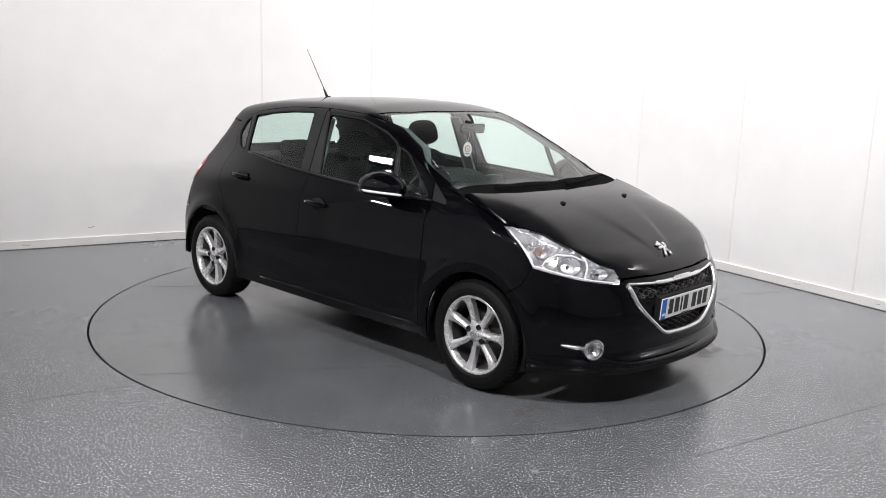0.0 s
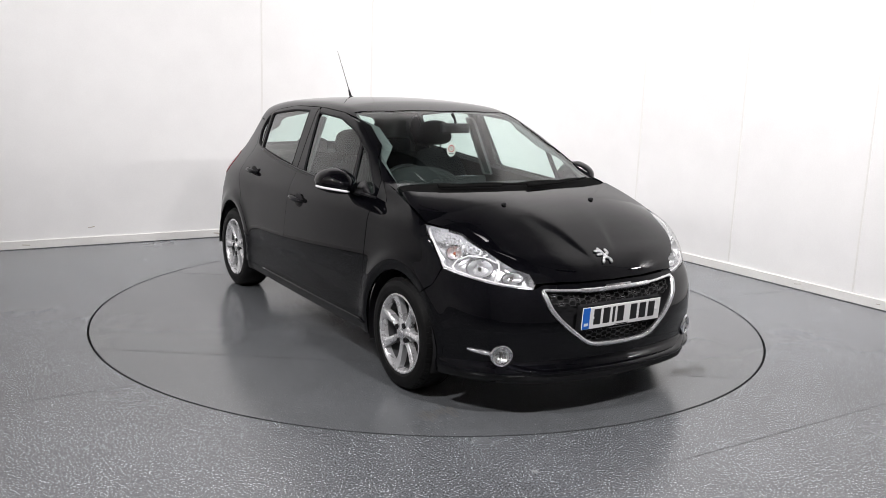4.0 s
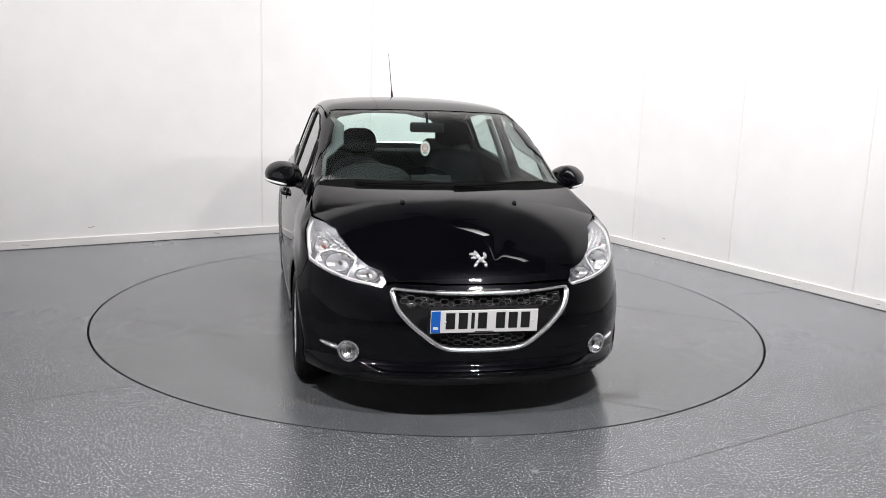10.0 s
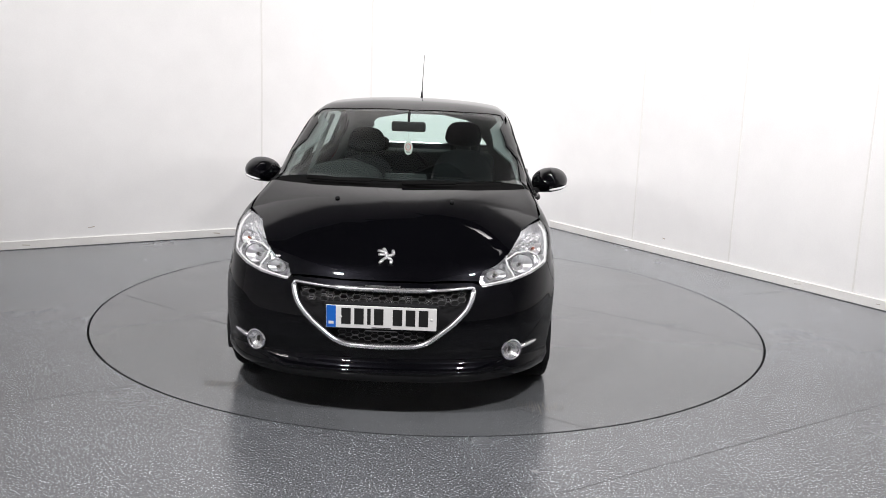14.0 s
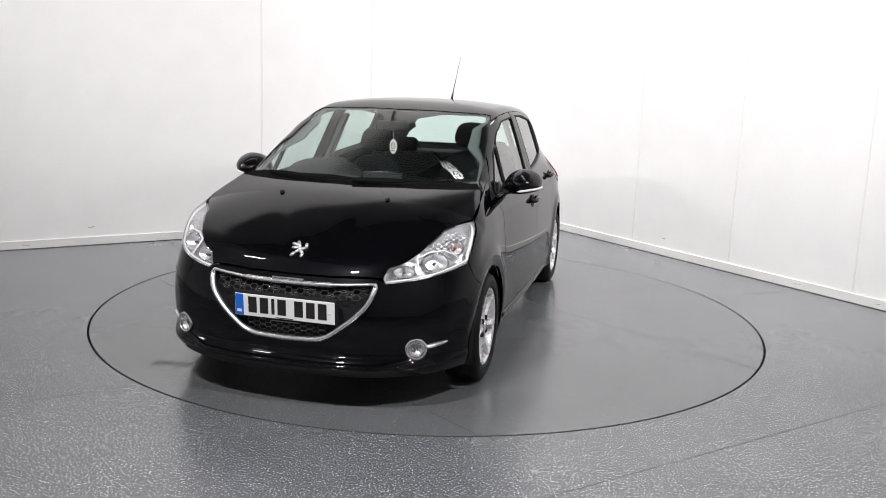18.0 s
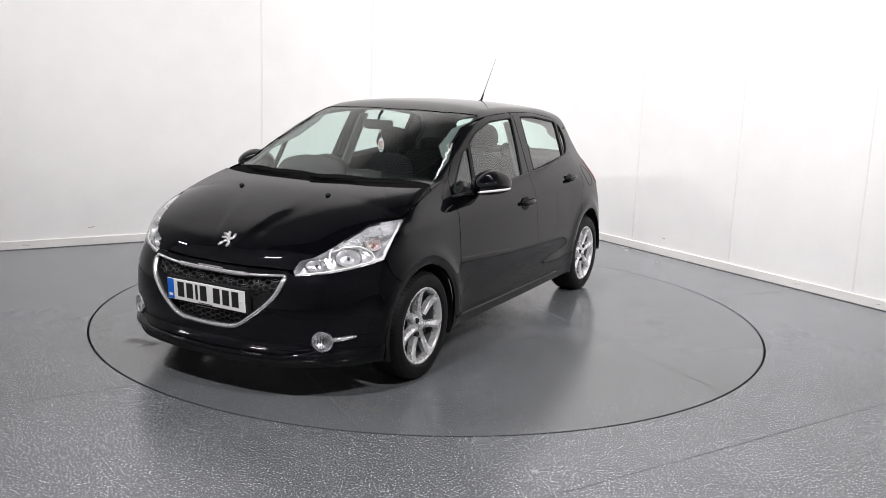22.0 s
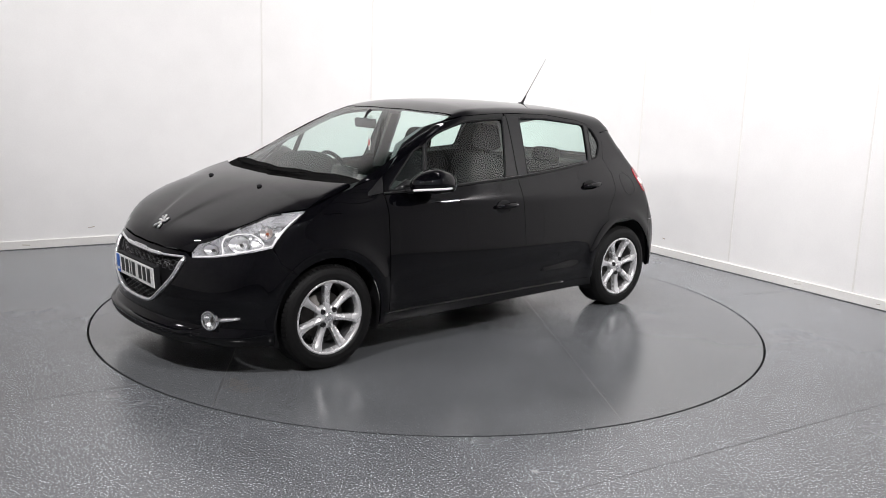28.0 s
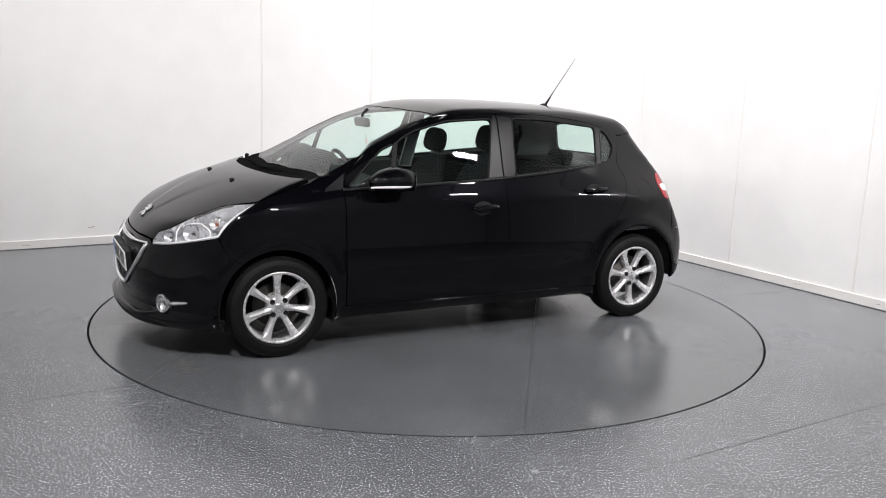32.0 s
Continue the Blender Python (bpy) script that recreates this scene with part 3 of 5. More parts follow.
def grown(poly, d):
    """Moves a flat outline outwards by d (inwards if negative)."""
    P = np.array(poly, float)
    area = 0.5 * np.sum(P[:, 0] * np.roll(P[:, 1], -1) - np.roll(P[:, 0], -1) * P[:, 1])
    e1 = P - np.roll(P, 1, axis=0)
    e2 = np.roll(P, -1, axis=0) - P
    n1 = np.column_stack([e1[:, 1], -e1[:, 0]]) / (np.linalg.norm(e1, axis=1)[:, None] + 1e-9)
    n2 = np.column_stack([e2[:, 1], -e2[:, 0]]) / (np.linalg.norm(e2, axis=1)[:, None] + 1e-9)
    n = n1 + n2
    n /= (np.linalg.norm(n, axis=1)[:, None] + 1e-9)
    k = np.clip(1 / np.maximum(np.sum(n * n1, axis=1), 0.4), 1, 2)
    return P + n * (d * k * (1 if area > 0 else -1))[:, None]


def in_poly(pts, poly):
    x, y = pts[:, 0], pts[:, 1]
    inside = np.zeros(len(pts), bool)
    n = len(poly)
    for i in range(n):
        (x1, y1), (x2, y2) = poly[i], poly[(i + 1) % n]
        hit = ((y1 > y) != (y2 > y)) & (x < (x2 - x1) * (y - y1) / (y2 - y1 + 1e-12) + x1)
        inside ^= hit
    return inside


def panel(rays, outline, holes=(), step=0.025, scale=(1.0, 1.0), lift=0.0, flange=0.018, holes_flange=True, reach=3.0):
    """A skin on the body inside a flat outline, with holes, and edges turned inwards."""
    from mathutils.geometry import delaunay_2d_cdt
    sc = np.array(scale)
    loops = [resample(np.array(outline, float) * sc, step)] + [resample(np.array(h, float) * sc, step) for h in holes]
    pts, edges = [], []
    for lp in loops:
        s = len(pts)
        pts += [tuple(p) for p in lp]
        edges += [(s + i, s + (i + 1) % len(lp)) for i in range(len(lp))]
    B = np.array(pts)
    lo, hi = loops[0].min(0), loops[0].max(0)
    gx, gy = np.meshgrid(np.arange(lo[0] + step / 2, hi[0], step), np.arange(lo[1] + step / 2, hi[1], step))
    G = np.column_stack([gx.ravel(), gy.ravel()])
    keep = in_poly(G, loops[0])
    for h in loops[1:]:
        keep &= ~in_poly(G, h)
    G = G[keep]
    if len(G):
        near = np.ones(len(G), bool)
        for s in range(0, len(B), 200):
            d = np.abs(G[:, None, :] - B[None, s:s + 200, :])
            near &= ~((d[..., 0] ** 2 + d[..., 1] ** 2) < (0.45 * step) ** 2).any(1)
        G = G[near]
    allp = [Vector(p) for p in pts] + [Vector(p) for p in G]
    vs, es, fs, _, _, _ = delaunay_2d_cdt(allp, edges, [], 0, 1e-6)
    V = np.array([tuple(v) for v in vs])
    C = np.array([V[list(f)].mean(0) for f in fs])
    ok = in_poly(C, loops[0])
    for h in loops[1:]:
        ok &= ~in_poly(C, h)
    o, w = rays(V / sc)
    P = cast(o, w, reach)
    bm = bmesh.new()
    bv = [bm.verts.new(p) for p in P]
    for f, good in zip(fs, ok):
        if good:
            try:
                bm.faces.new([bv[i] for i in f])
            except ValueError:
                pass
    for v in [v for v in bm.verts if not v.link_faces]:
        bm.verts.remove(v)
    bm.normal_update()
    # face outwards
    tot = sum((f.normal.dot(f.calc_center_median() - Vector((0, 0, 0.5))) for f in bm.faces), 0.0)
    if tot < 0:
        bmesh.ops.reverse_faces(bm, faces=bm.faces)
    bm.normal_update()
    layer = bm.verts.layers.float_vector.new("body_normal")
    skin = bm.faces.layers.int.new("skin")
    Q = np.array([tuple(v.co) for v in bm.verts])
    G = np.column_stack([car_field(*(Q + d).T) - car_field(*(Q - d).T) for d in np.eye(3) * 0.003])
    G /= np.linalg.norm(G, axis=1)[:, None] + 1e-9
    for v, n in zip(bm.verts, G):
        v[layer] = Vector(n)
        if lift:
            v.co += Vector(n) * lift
    for f in bm.faces:
        f[skin] = 1
    if flange:
        edge = [e for e in bm.edges if e.is_boundary]
        for e in edge:
            e.smooth = False
        normals = {v: v.normal.copy() for e in edge for v in e.verts}
        old = set(bm.faces)
        r = bmesh.ops.extrude_edge_only(bm, edges=edge)
        for f in bm.faces:
            if f not in old:
                f[skin] = 0
        new_v = [v for v in r["geom"] if isinstance(v, bmesh.types.BMVert)]
        for v in new_v:
            near_n = None
            for e in v.link_edges:
                q = e.other_vert(v)
                if q in normals and (q.co - v.co).length < 1e-7:
                    near_n = normals[q]
                    break
            v.co -= (near_n or v.normal) * flange
    bm.normal_update()
    return bm


def flipped(me, name):
    """A mirrored copy of a mesh, left to right."""
    bm = bmesh.new()
    bm.from_mesh(me)
    layer = bm.verts.layers.float_vector.get("body_normal")
    for v in bm.verts:
        v.co.y = -v.co.y
        if layer:
            v[layer] = Vector((v[layer].x, -v[layer].y, v[layer].z))
    bmesh.ops.reverse_faces(bm, faces=bm.faces)
    out = bpy.data.meshes.new(name)
    bm.to_mesh(out)
    bm.free()
    for m in me.materials:
        out.materials.append(m)
    true_normals(out)
    return out


def both(name, bm, mat, parent, label="", smooth=True):
    """A part on the left of the car and its mirror on the right."""
    a = part(name, bm, mat, parent, label, smooth)
    b = part(name, flipped(a.data, name), None, parent, label)
    return a, b


def on_front(yz):
    yz = np.array(yz, float)
    n = len(yz)
    return cast(np.column_stack([np.full(n, NOSE_X), yz[:, 0], yz[:, 1]]), np.tile([1.0, 0, 0], (n, 1)))


def on_top(xy, z0=0.8):
    xy = np.array(xy, float)
    n = len(xy)
    return cast(np.column_stack([xy[:, 0], xy[:, 1], np.full(n, z0)]), np.tile([0, 0, 1.0], (n, 1)))


def arc(cx, cz, r, a0, a1, n=18):
    return [(cx + r * math.cos(radians(a0 + (a1 - a0) * k / n)), cz + r * math.sin(radians(a0 + (a1 - a0) * k / n))) for k in range(n + 1)]


AXLE, ARCH_F, ARCH_R, HUB_Z = 1.269, 0.337, 0.358, 0.293
# side view lines, x then z
BELT = [(0.873, 0.945), (0.55, 0.952), (-0.20, 0.990), (-0.60, 1.020), (-0.95, 1.058)]
FRAME_TOP = [(0.838, 1.046), (0.62, 1.215), (0.42, 1.312), (0.15, 1.378), (-0.20, 1.396), (-0.60, 1.388), (-0.95, 1.345), (-1.105, 1.300), (-1.198, 1.19), (-1.160, 1.075)]
WIN_QUARTER = [(0.84, 0.963), (0.578, 0.958), (0.515, 1.210), (0.60, 1.175)]
WIN_FRONT = [(0.555, 0.962), (-0.100, 0.992), (-0.180, 1.362), (0.15, 1.345), (0.38, 1.283), (0.495, 1.222)]
WIN_REAR = [(-0.300, 1.010), (-0.978, 1.070), (-1.008, 1.314), (-0.60, 1.360), (-0.330, 1.366)]
WIN_FIXED = [(-1.016, 1.076), (-1.100, 1.092), (-1.158, 1.178), (-1.105, 1.272), (-1.050, 1.302)]
DOOR_CUT = [(-0.215, 1.394), (-0.205, 0.98), (-0.225, 0.60), (-0.242, 0.27)]
HOODLINE = [(1.06, 0.992), (1.20, 0.955), (1.376, 0.893)]
LAMP_TOP = [(1.380, 0.770, 0.888), (1.52, 0.715, 0.871), (1.56, 0.680, 0.862), (1.61, 0.662, 0.840), (1.70, 0.622, 0.800), (1.75, 0.600, 0.772), (1.82, 0.540, 0.725), (1.857, 0.470, 0.700), (1.888, 0.455, 0.655)]
LAMP_BASE = [(1.890, 0.470, 0.632), (1.83, 0.600, 0.648), (1.74, 0.710, 0.674), (1.60, 0.795, 0.708), (1.576, 0.800, 0.745), (1.51, 0.792, 0.812), (1.46, 0.788, 0.846)]


def flat_of(flat, P):
    return [tuple(p) for p in flat(np.array(P, float))]


def lamp_outline():
    """The headlamp on the nose: tip, top edge inwards, inner tip, lower edge outwards."""
    return flat_of(nose_flat, LAMP_TOP + LAMP_BASE)


def rear_edge_points():
    """The joint of roof and tailgate, from the left pillar to the middle."""
    a = cabin_flat(on_side([(-1.345, 1.268)]))[0]
    b = cabin_flat(on_top([(-1.325, 0.45)]))[0]
    line = [a + (b - a) * k / 5 for k in range(1, 6)]
    return np.vstack([cast(*cabin_rays(np.array(line))), on_top([(-1.335, 0.2)])])


def build_body(car):
    gap = 0.0015
    # front wing
    wing = [(0.876, 0.262), (0.873, 0.945), (0.838, 1.046), (0.985, 1.012)] + HOODLINE + [(1.46, 0.846), (1.51, 0.812), (1.576, 0.745), (1.598, 0.708), (1.565, 0.62)]
    wing += [p for p in arc(AXLE, HUB_Z, ARCH_F, 52, 187, 26)]
    both("front_wing", panel(side_rays, grown(wing, -gap), step=0.022), PAINT, car)
    # doors
    door_f = [(0.870, 0.262), (0.870, 0.945)] + FRAME_TOP[:5] + DOOR_CUT[1:]
    hole_f = rounded(WIN_FRONT, [0.02, 0.03, 0.05, 0.1, 0.1, 0.02])
    hole_q = rounded(WIN_QUARTER, 0.02)
    both("front_door", panel(side_rays, grown(door_f, -gap), [hole_f, hole_q], step=0.022), PAINT, car)
    rear_edge = [(-1.160, 1.075), (-1.205, 0.975), (-1.17, 0.87), (-1.075, 0.72)]
    door_r = DOOR_CUT + [(-0.64, 0.262), (-0.73, 0.335)] + [p for p in arc(-AXLE, HUB_Z, ARCH_R + 0.060, 27, 62, 8)] + rear_edge[::-1] + FRAME_TOP[5:9][::-1]
    hole_r = rounded(WIN_REAR, [0.03, 0.03, 0.04, 0.1, 0.05])
    hole_x = rounded(WIN_FIXED, 0.03)
    both("rear_door", panel(side_rays, grown(door_r, -gap), [hole_r, hole_x], step=0.022), PAINT, car)
    # sill
    sill = [(0.935, 0.20), (0.93, 0.262), (-0.64, 0.262), (-0.905, 0.262), (-0.92, 0.205)]
    both("sill", panel(side_rays, grown(sill, -gap), step=0.02, flange=0.05), PAINT, car)
    ridge = on_side([(x, 0.262) for x in np.linspace(0.90, -0.62, 20)])
    both("sill_edge", tube([Vector((p[0], p[1] + 0.001, p[2])) for p in ridge], 0.0085, 10), PAINT, car, "gloss black edge along the sill")
    # rear quarter
    quarter = rear_edge + [p for p in arc(-AXLE, HUB_Z, ARCH_R + 0.060, 62, 27, 8)] + [(-0.73, 0.335), (-0.64, 0.262), (-0.92, 0.262)]
    quarter += [p for p in arc(-AXLE, HUB_Z, ARCH_R, 0, 150, 24)][1:] + [(-1.60, 0.60), (-1.60, 0.80), (-1.56, 1.00), (-1.47, 1.18), (-1.40, 1.240), (-1.345, 1.265), (-1.19, 1.262), (-1.198, 1.19)]
    both("rear_quarter_panel", panel(side_rays, grown(quarter, -gap), step=0.022), PAINT, car)
    # shell: roof, pillars and rails
    left_low = on_side([(1.055, 0.995), (0.985, 1.014)] + FRAME_TOP[:9] + [(-1.20, 1.262), (-1.345, 1.268)])
    screen_left = on_top([(0.205, 0.582), (0.45, 0.628), (0.72, 0.675), (0.995, 0.718)])
    rear = rear_edge_points()
    header = on_top([(0.20, 0.582), (0.265, 0.35), (0.295, 0.0)])
    L = flat_of(cabin_flat, left_low) + flat_of(cabin_flat, rear)
    S = flat_of(cabin_flat, screen_left) 
    H = flat_of(cabin_flat, header)
    half = S[::-1]
    top_half = [p for p in half]
    mir = lambda seq: [(x, 0.7 * math.pi - q) for x, q in seq]
    out = L + mir(flat_of(cabin_flat, rear))[::-1] + mir(flat_of(cabin_flat, left_low))[::-1] + mir(top_half) + mir(H[1:2]) + [H[2]] + [H[1]] + top_half[::-1]
    part("body_shell", panel(cabin_rays, out, step=0.028, flange=0.012), PAINT, car, "black painted roof and pillars")
    # bonnet
    edge = on_side(HOODLINE)
    left = flat_of(hood_flat, np.vstack([on_top([(1.240, 0.0), (1.228, 0.22), (1.198, 0.42), (1.135, 0.60)]), edge[0:1] - [0, 0.012, 0], edge[1:]]))
    lamp3 = cast(*nose_rays(np.array(lamp_outline()[1:9])))
    front = on_front([(0.42, 0.656), (0.20, 0.651), (0.0, 0.650)])
    left += flat_of(hood_flat, lamp3) + flat_of(hood_flat, front)
    right = [(p, -q) for p, q in left[1:-1]][::-1]
    part("bonnet", panel(hood_rays, grown(left + right, -gap), step=0.015), PAINT, car, "gloss black bonnet")
    # front bumper with grille opening and fog lamp openings
    lamp = lamp_outline()
    arch3 = on_side(arc(AXLE, HUB_Z, ARCH_F, -18, 52, 14) + [(1.565, 0.62)])
    bum = flat_of(nose_flat, on_front([(0.0, 0.165), (0.35, 0.168), (0.60, 0.178)])) + flat_of(nose_flat, arch3) + [lamp[12], lamp[11], lamp[10], lamp[9]]
    bum += flat_of(nose_flat, on_front([(0.42, 0.652), (0.20, 0.647), (0.0, 0.646)]))
    bum += [(-p, q) for p, q in bum[1:-1]][::-1]
    gr = flat_of(nose_flat, on_front(rounded(GRILLE, 0.03)))
    fog = flat_of(nose_flat, on_front([(0.622 + 0.05 * math.cos(a), 0.319 + 0.05 * math.sin(a)) for a in np.linspace(0, 2 * math.pi, 20, endpoint=False)]))
    part("front_bumper", panel(nose_rays, grown(bum, -gap), [gr, fog, [(-p, q) for p, q in fog]], step=0.022, scale=(0.9, 1.0)), PAINT, car, "gloss black front bumper")
    # tailgate and rear bumper
    tg = flat_of(tail_flat, np.vstack([on_side([(-1.60, 0.62), (-1.60, 0.80), (-1.56, 1.00), (-1.47, 1.18), (-1.402, 1.240), (-1.348, 1.266)]), rear_edge_points() - [0.004, 0, 0.004], on_top([(-1.338, 0.0)]) - [0.004, 0, 0.004]]))
    tg += [(-p, q) for p, q in tg[:-1]][::-1]
    rw = flat_of(tail_flat, cast(*tail_rays(np.array([(a, z) for a, z in rounded([(-0.80, 1.06), (0.80, 1.06), (0.78, 1.28), (0.4, 1.33), (-0.4, 1.33), (-0.78, 1.28)], 0.05)]))))
    part("tailgate", panel(tail_rays, grown(tg, -gap), [rw], step=0.03, scale=(0.7, 1.0)), PAINT, car)
    part("rear_window", panel(tail_rays, rw, step=0.05, scale=(0.7, 1.0), lift=-0.006, flange=0), REAR_GLASS, car, "green-tinted rear window")
    arch_r3 = on_side(arc(-AXLE, HUB_Z, ARCH_R, 150, 186, 12))
    rb = flat_of(tail_flat, np.vstack([on_side([(-1.60, 0.615)]), arch_r3])) + [(0.6, 0.42), (0.0, 0.44)]
    rb += [(-p, q) for p, q in rb[:-1]][::-1]
    part("rear_bumper", panel(tail_rays, grown(rb, -gap), step=0.03, scale=(0.7, 1.0)), PAINT, car)
    # painted filler over the joint of roof and tailgate, down both pillars
    seam = np.vstack([on_side([(-1.20, 1.262), (-1.27, 1.264), (-1.32, 1.2655), (-1.346, 1.266)]), rear_edge_points()])
    both("roof_joint", tube([Vector(p) + Vector((-0.001, -0.003, -0.003)) for p in seam], 0.0065, 8), PAINT, car, "black painted roof joint")
    # glass
    for nm, poly in (("front_door_window", hole_f), ("quarter_window", hole_q), ("rear_door_window", hole_r), ("rear_quarter_window", hole_x)):
        both(nm, panel(side_rays, grown(poly, 0.004), step=0.03, lift=-0.006, flange=0), GLASS, car, "green-tinted side window")
    both("quarter_trim", panel(side_rays, grown(hole_x, 0.012), step=0.03, lift=-0.024, flange=0.0), DASH, car, "dark trim behind the small rear window")
    ws = on_top([(0.995, 0.718), (0.72, 0.675), (0.45, 0.628), (0.20, 0.582), (0.265, 0.35), (0.295, 0.0)])
    ws = flat_of(cabin_flat, ws)
    low = flat_of(cabin_flat, on_top([(1.105, 0.0), (1.065, 0.35), (0.99, 0.62)]))
    wo = low + ws
    wo = wo + mir(low[1:] + ws[:-1])[::-1]
    part("windscreen", panel(cabin_rays, wo, step=0.04, lift=-0.003, flange=0), SCREEN_GLASS, car, "green-tinted windscreen")
    # door cards and inner skins
    card = [(0.86, 0.28), (0.86, 0.962), (0.55, 0.955), (-0.20, 0.992), (-0.95, 1.062), (-1.15, 1.08), (-1.15, 0.80), (-0.85, 0.28)]
    both("door_card", panel(side_rays, card, step=0.08, lift=-0.045, flange=-0.04), DASH, car, "dark plastic door lining")
    part("tailgate_lining", panel(tail_rays, grown(tg, 0.03), [rw], step=0.06, scale=(0.7, 1.0), lift=-0.03, flange=0.0), HEADLINE, car, "grey inner lining")
    both("quarter_lining", panel(side_rays, [(-1.10, 0.62), (-1.62, 0.62), (-1.60, 0.85), (-1.56, 1.02), (-1.45, 1.22), (-1.38, 1.30), (-1.20, 1.33), (-1.17, 1.30), (-1.225, 1.19), (-1.19, 1.05), (-1.24, 0.96), (-1.17, 0.85)], step=0.05, lift=-0.035, flange=0.0), HEADLINE, car, "grey inner lining")
    # underbody
    part("underbody", box(2.5, 0.94, 0.08, pose(-0.05, 0, 0.42), 0.03), PLASTIC, car, "black underbody")
    # two unseen trays, added to keep stray lamp light off the floor
    part("undertray", box(0.70, 1.06, 0.03, pose(1.27, 0, 0.205), 0.01), PLASTIC, car, "black undertray below the nose, added to block light")
    part("light_block_tray", box(0.20, 1.14, 0.03, pose(1.71, 0, 0.200), 0.01), PLASTIC, car, "black tray ahead of the wheels, added to block light")
    part("bulkhead", box(0.06, 1.40, 0.62, pose(1.02, 0, 0.62), 0.02), PLASTIC, car, "black bulkhead")
    # arch liners
    for cx, r, last in ((AXLE, ARCH_F, 200), (-AXLE, ARCH_R, 184)):
        b = bmesh.new()
        rings = []
        for y, rr in ((0.842, r + 0.0015), (0.80, r + 0.012), (0.56, r + 0.012)):
            rings.append([b.verts.new((x, y, z)) for x, z in arc(cx, HUB_Z, rr, -20, last, 30)])
        for i in range(2):
            for k in range(30):
                b.faces.new((rings[i][k], rings[i][k + 1], rings[i + 1][k + 1], rings[i + 1][k]))
        b.faces.new(rings[2])
        both("wheel_arch_liner", b, PLASTIC, car, "black plastic arch liner")


GRILLE = [(-0.428, 0.626), (-0.20, 0.610), (0.20, 0.610), (0.428, 0.626), (0.408, 0.545), (0.338, 0.468), (0.195, 0.358), (0.0, 0.350), (-0.195, 0.358), (-0.338, 0.468), (-0.408, 0.545)]


def wheel_meshes():
    tyre = [(0.202, -0.085), (0.216, -0.098), (0.240, -0.104), (0.266, -0.100), (0.284, -0.086), (0.2915, -0.068), (0.293, -0.03), (0.293, 0.03), (0.2915, 0.068), (0.284, 0.086), (0.277, 0.093), (0.266, 0.100), (0.262, 0.1005), (0.260, 0.1025), (0.245, 0.104), (0.228, 0.102), (0.224, 0.103), (0.217, 0.098), (0.206, 0.085)]
    rim = [(0.188, 0.050), (0.191, 0.074), (0.1945, 0.086), (0.198, 0.0915), (0.206, 0.0945), (0.211, 0.0925), (0.2125, 0.086), (0.208, 0.078)]
    barrel = [(0.202, -0.085), (0.192, -0.08), (0.182, 0.0), (0.188, 0.052)]
    return finish(lathe(tyre, 64), "tyre", RUBBER), finish(lathe(rim, 64), "rim", ALLOY), finish(lathe(barrel, 48), "rim_barrel", BARREL)


WHEEL_TURN = {(1, 1): 3, (-1, 1): 26, (1, -1): 17, (-1, -1): 40}     # degrees each wheel has rolled


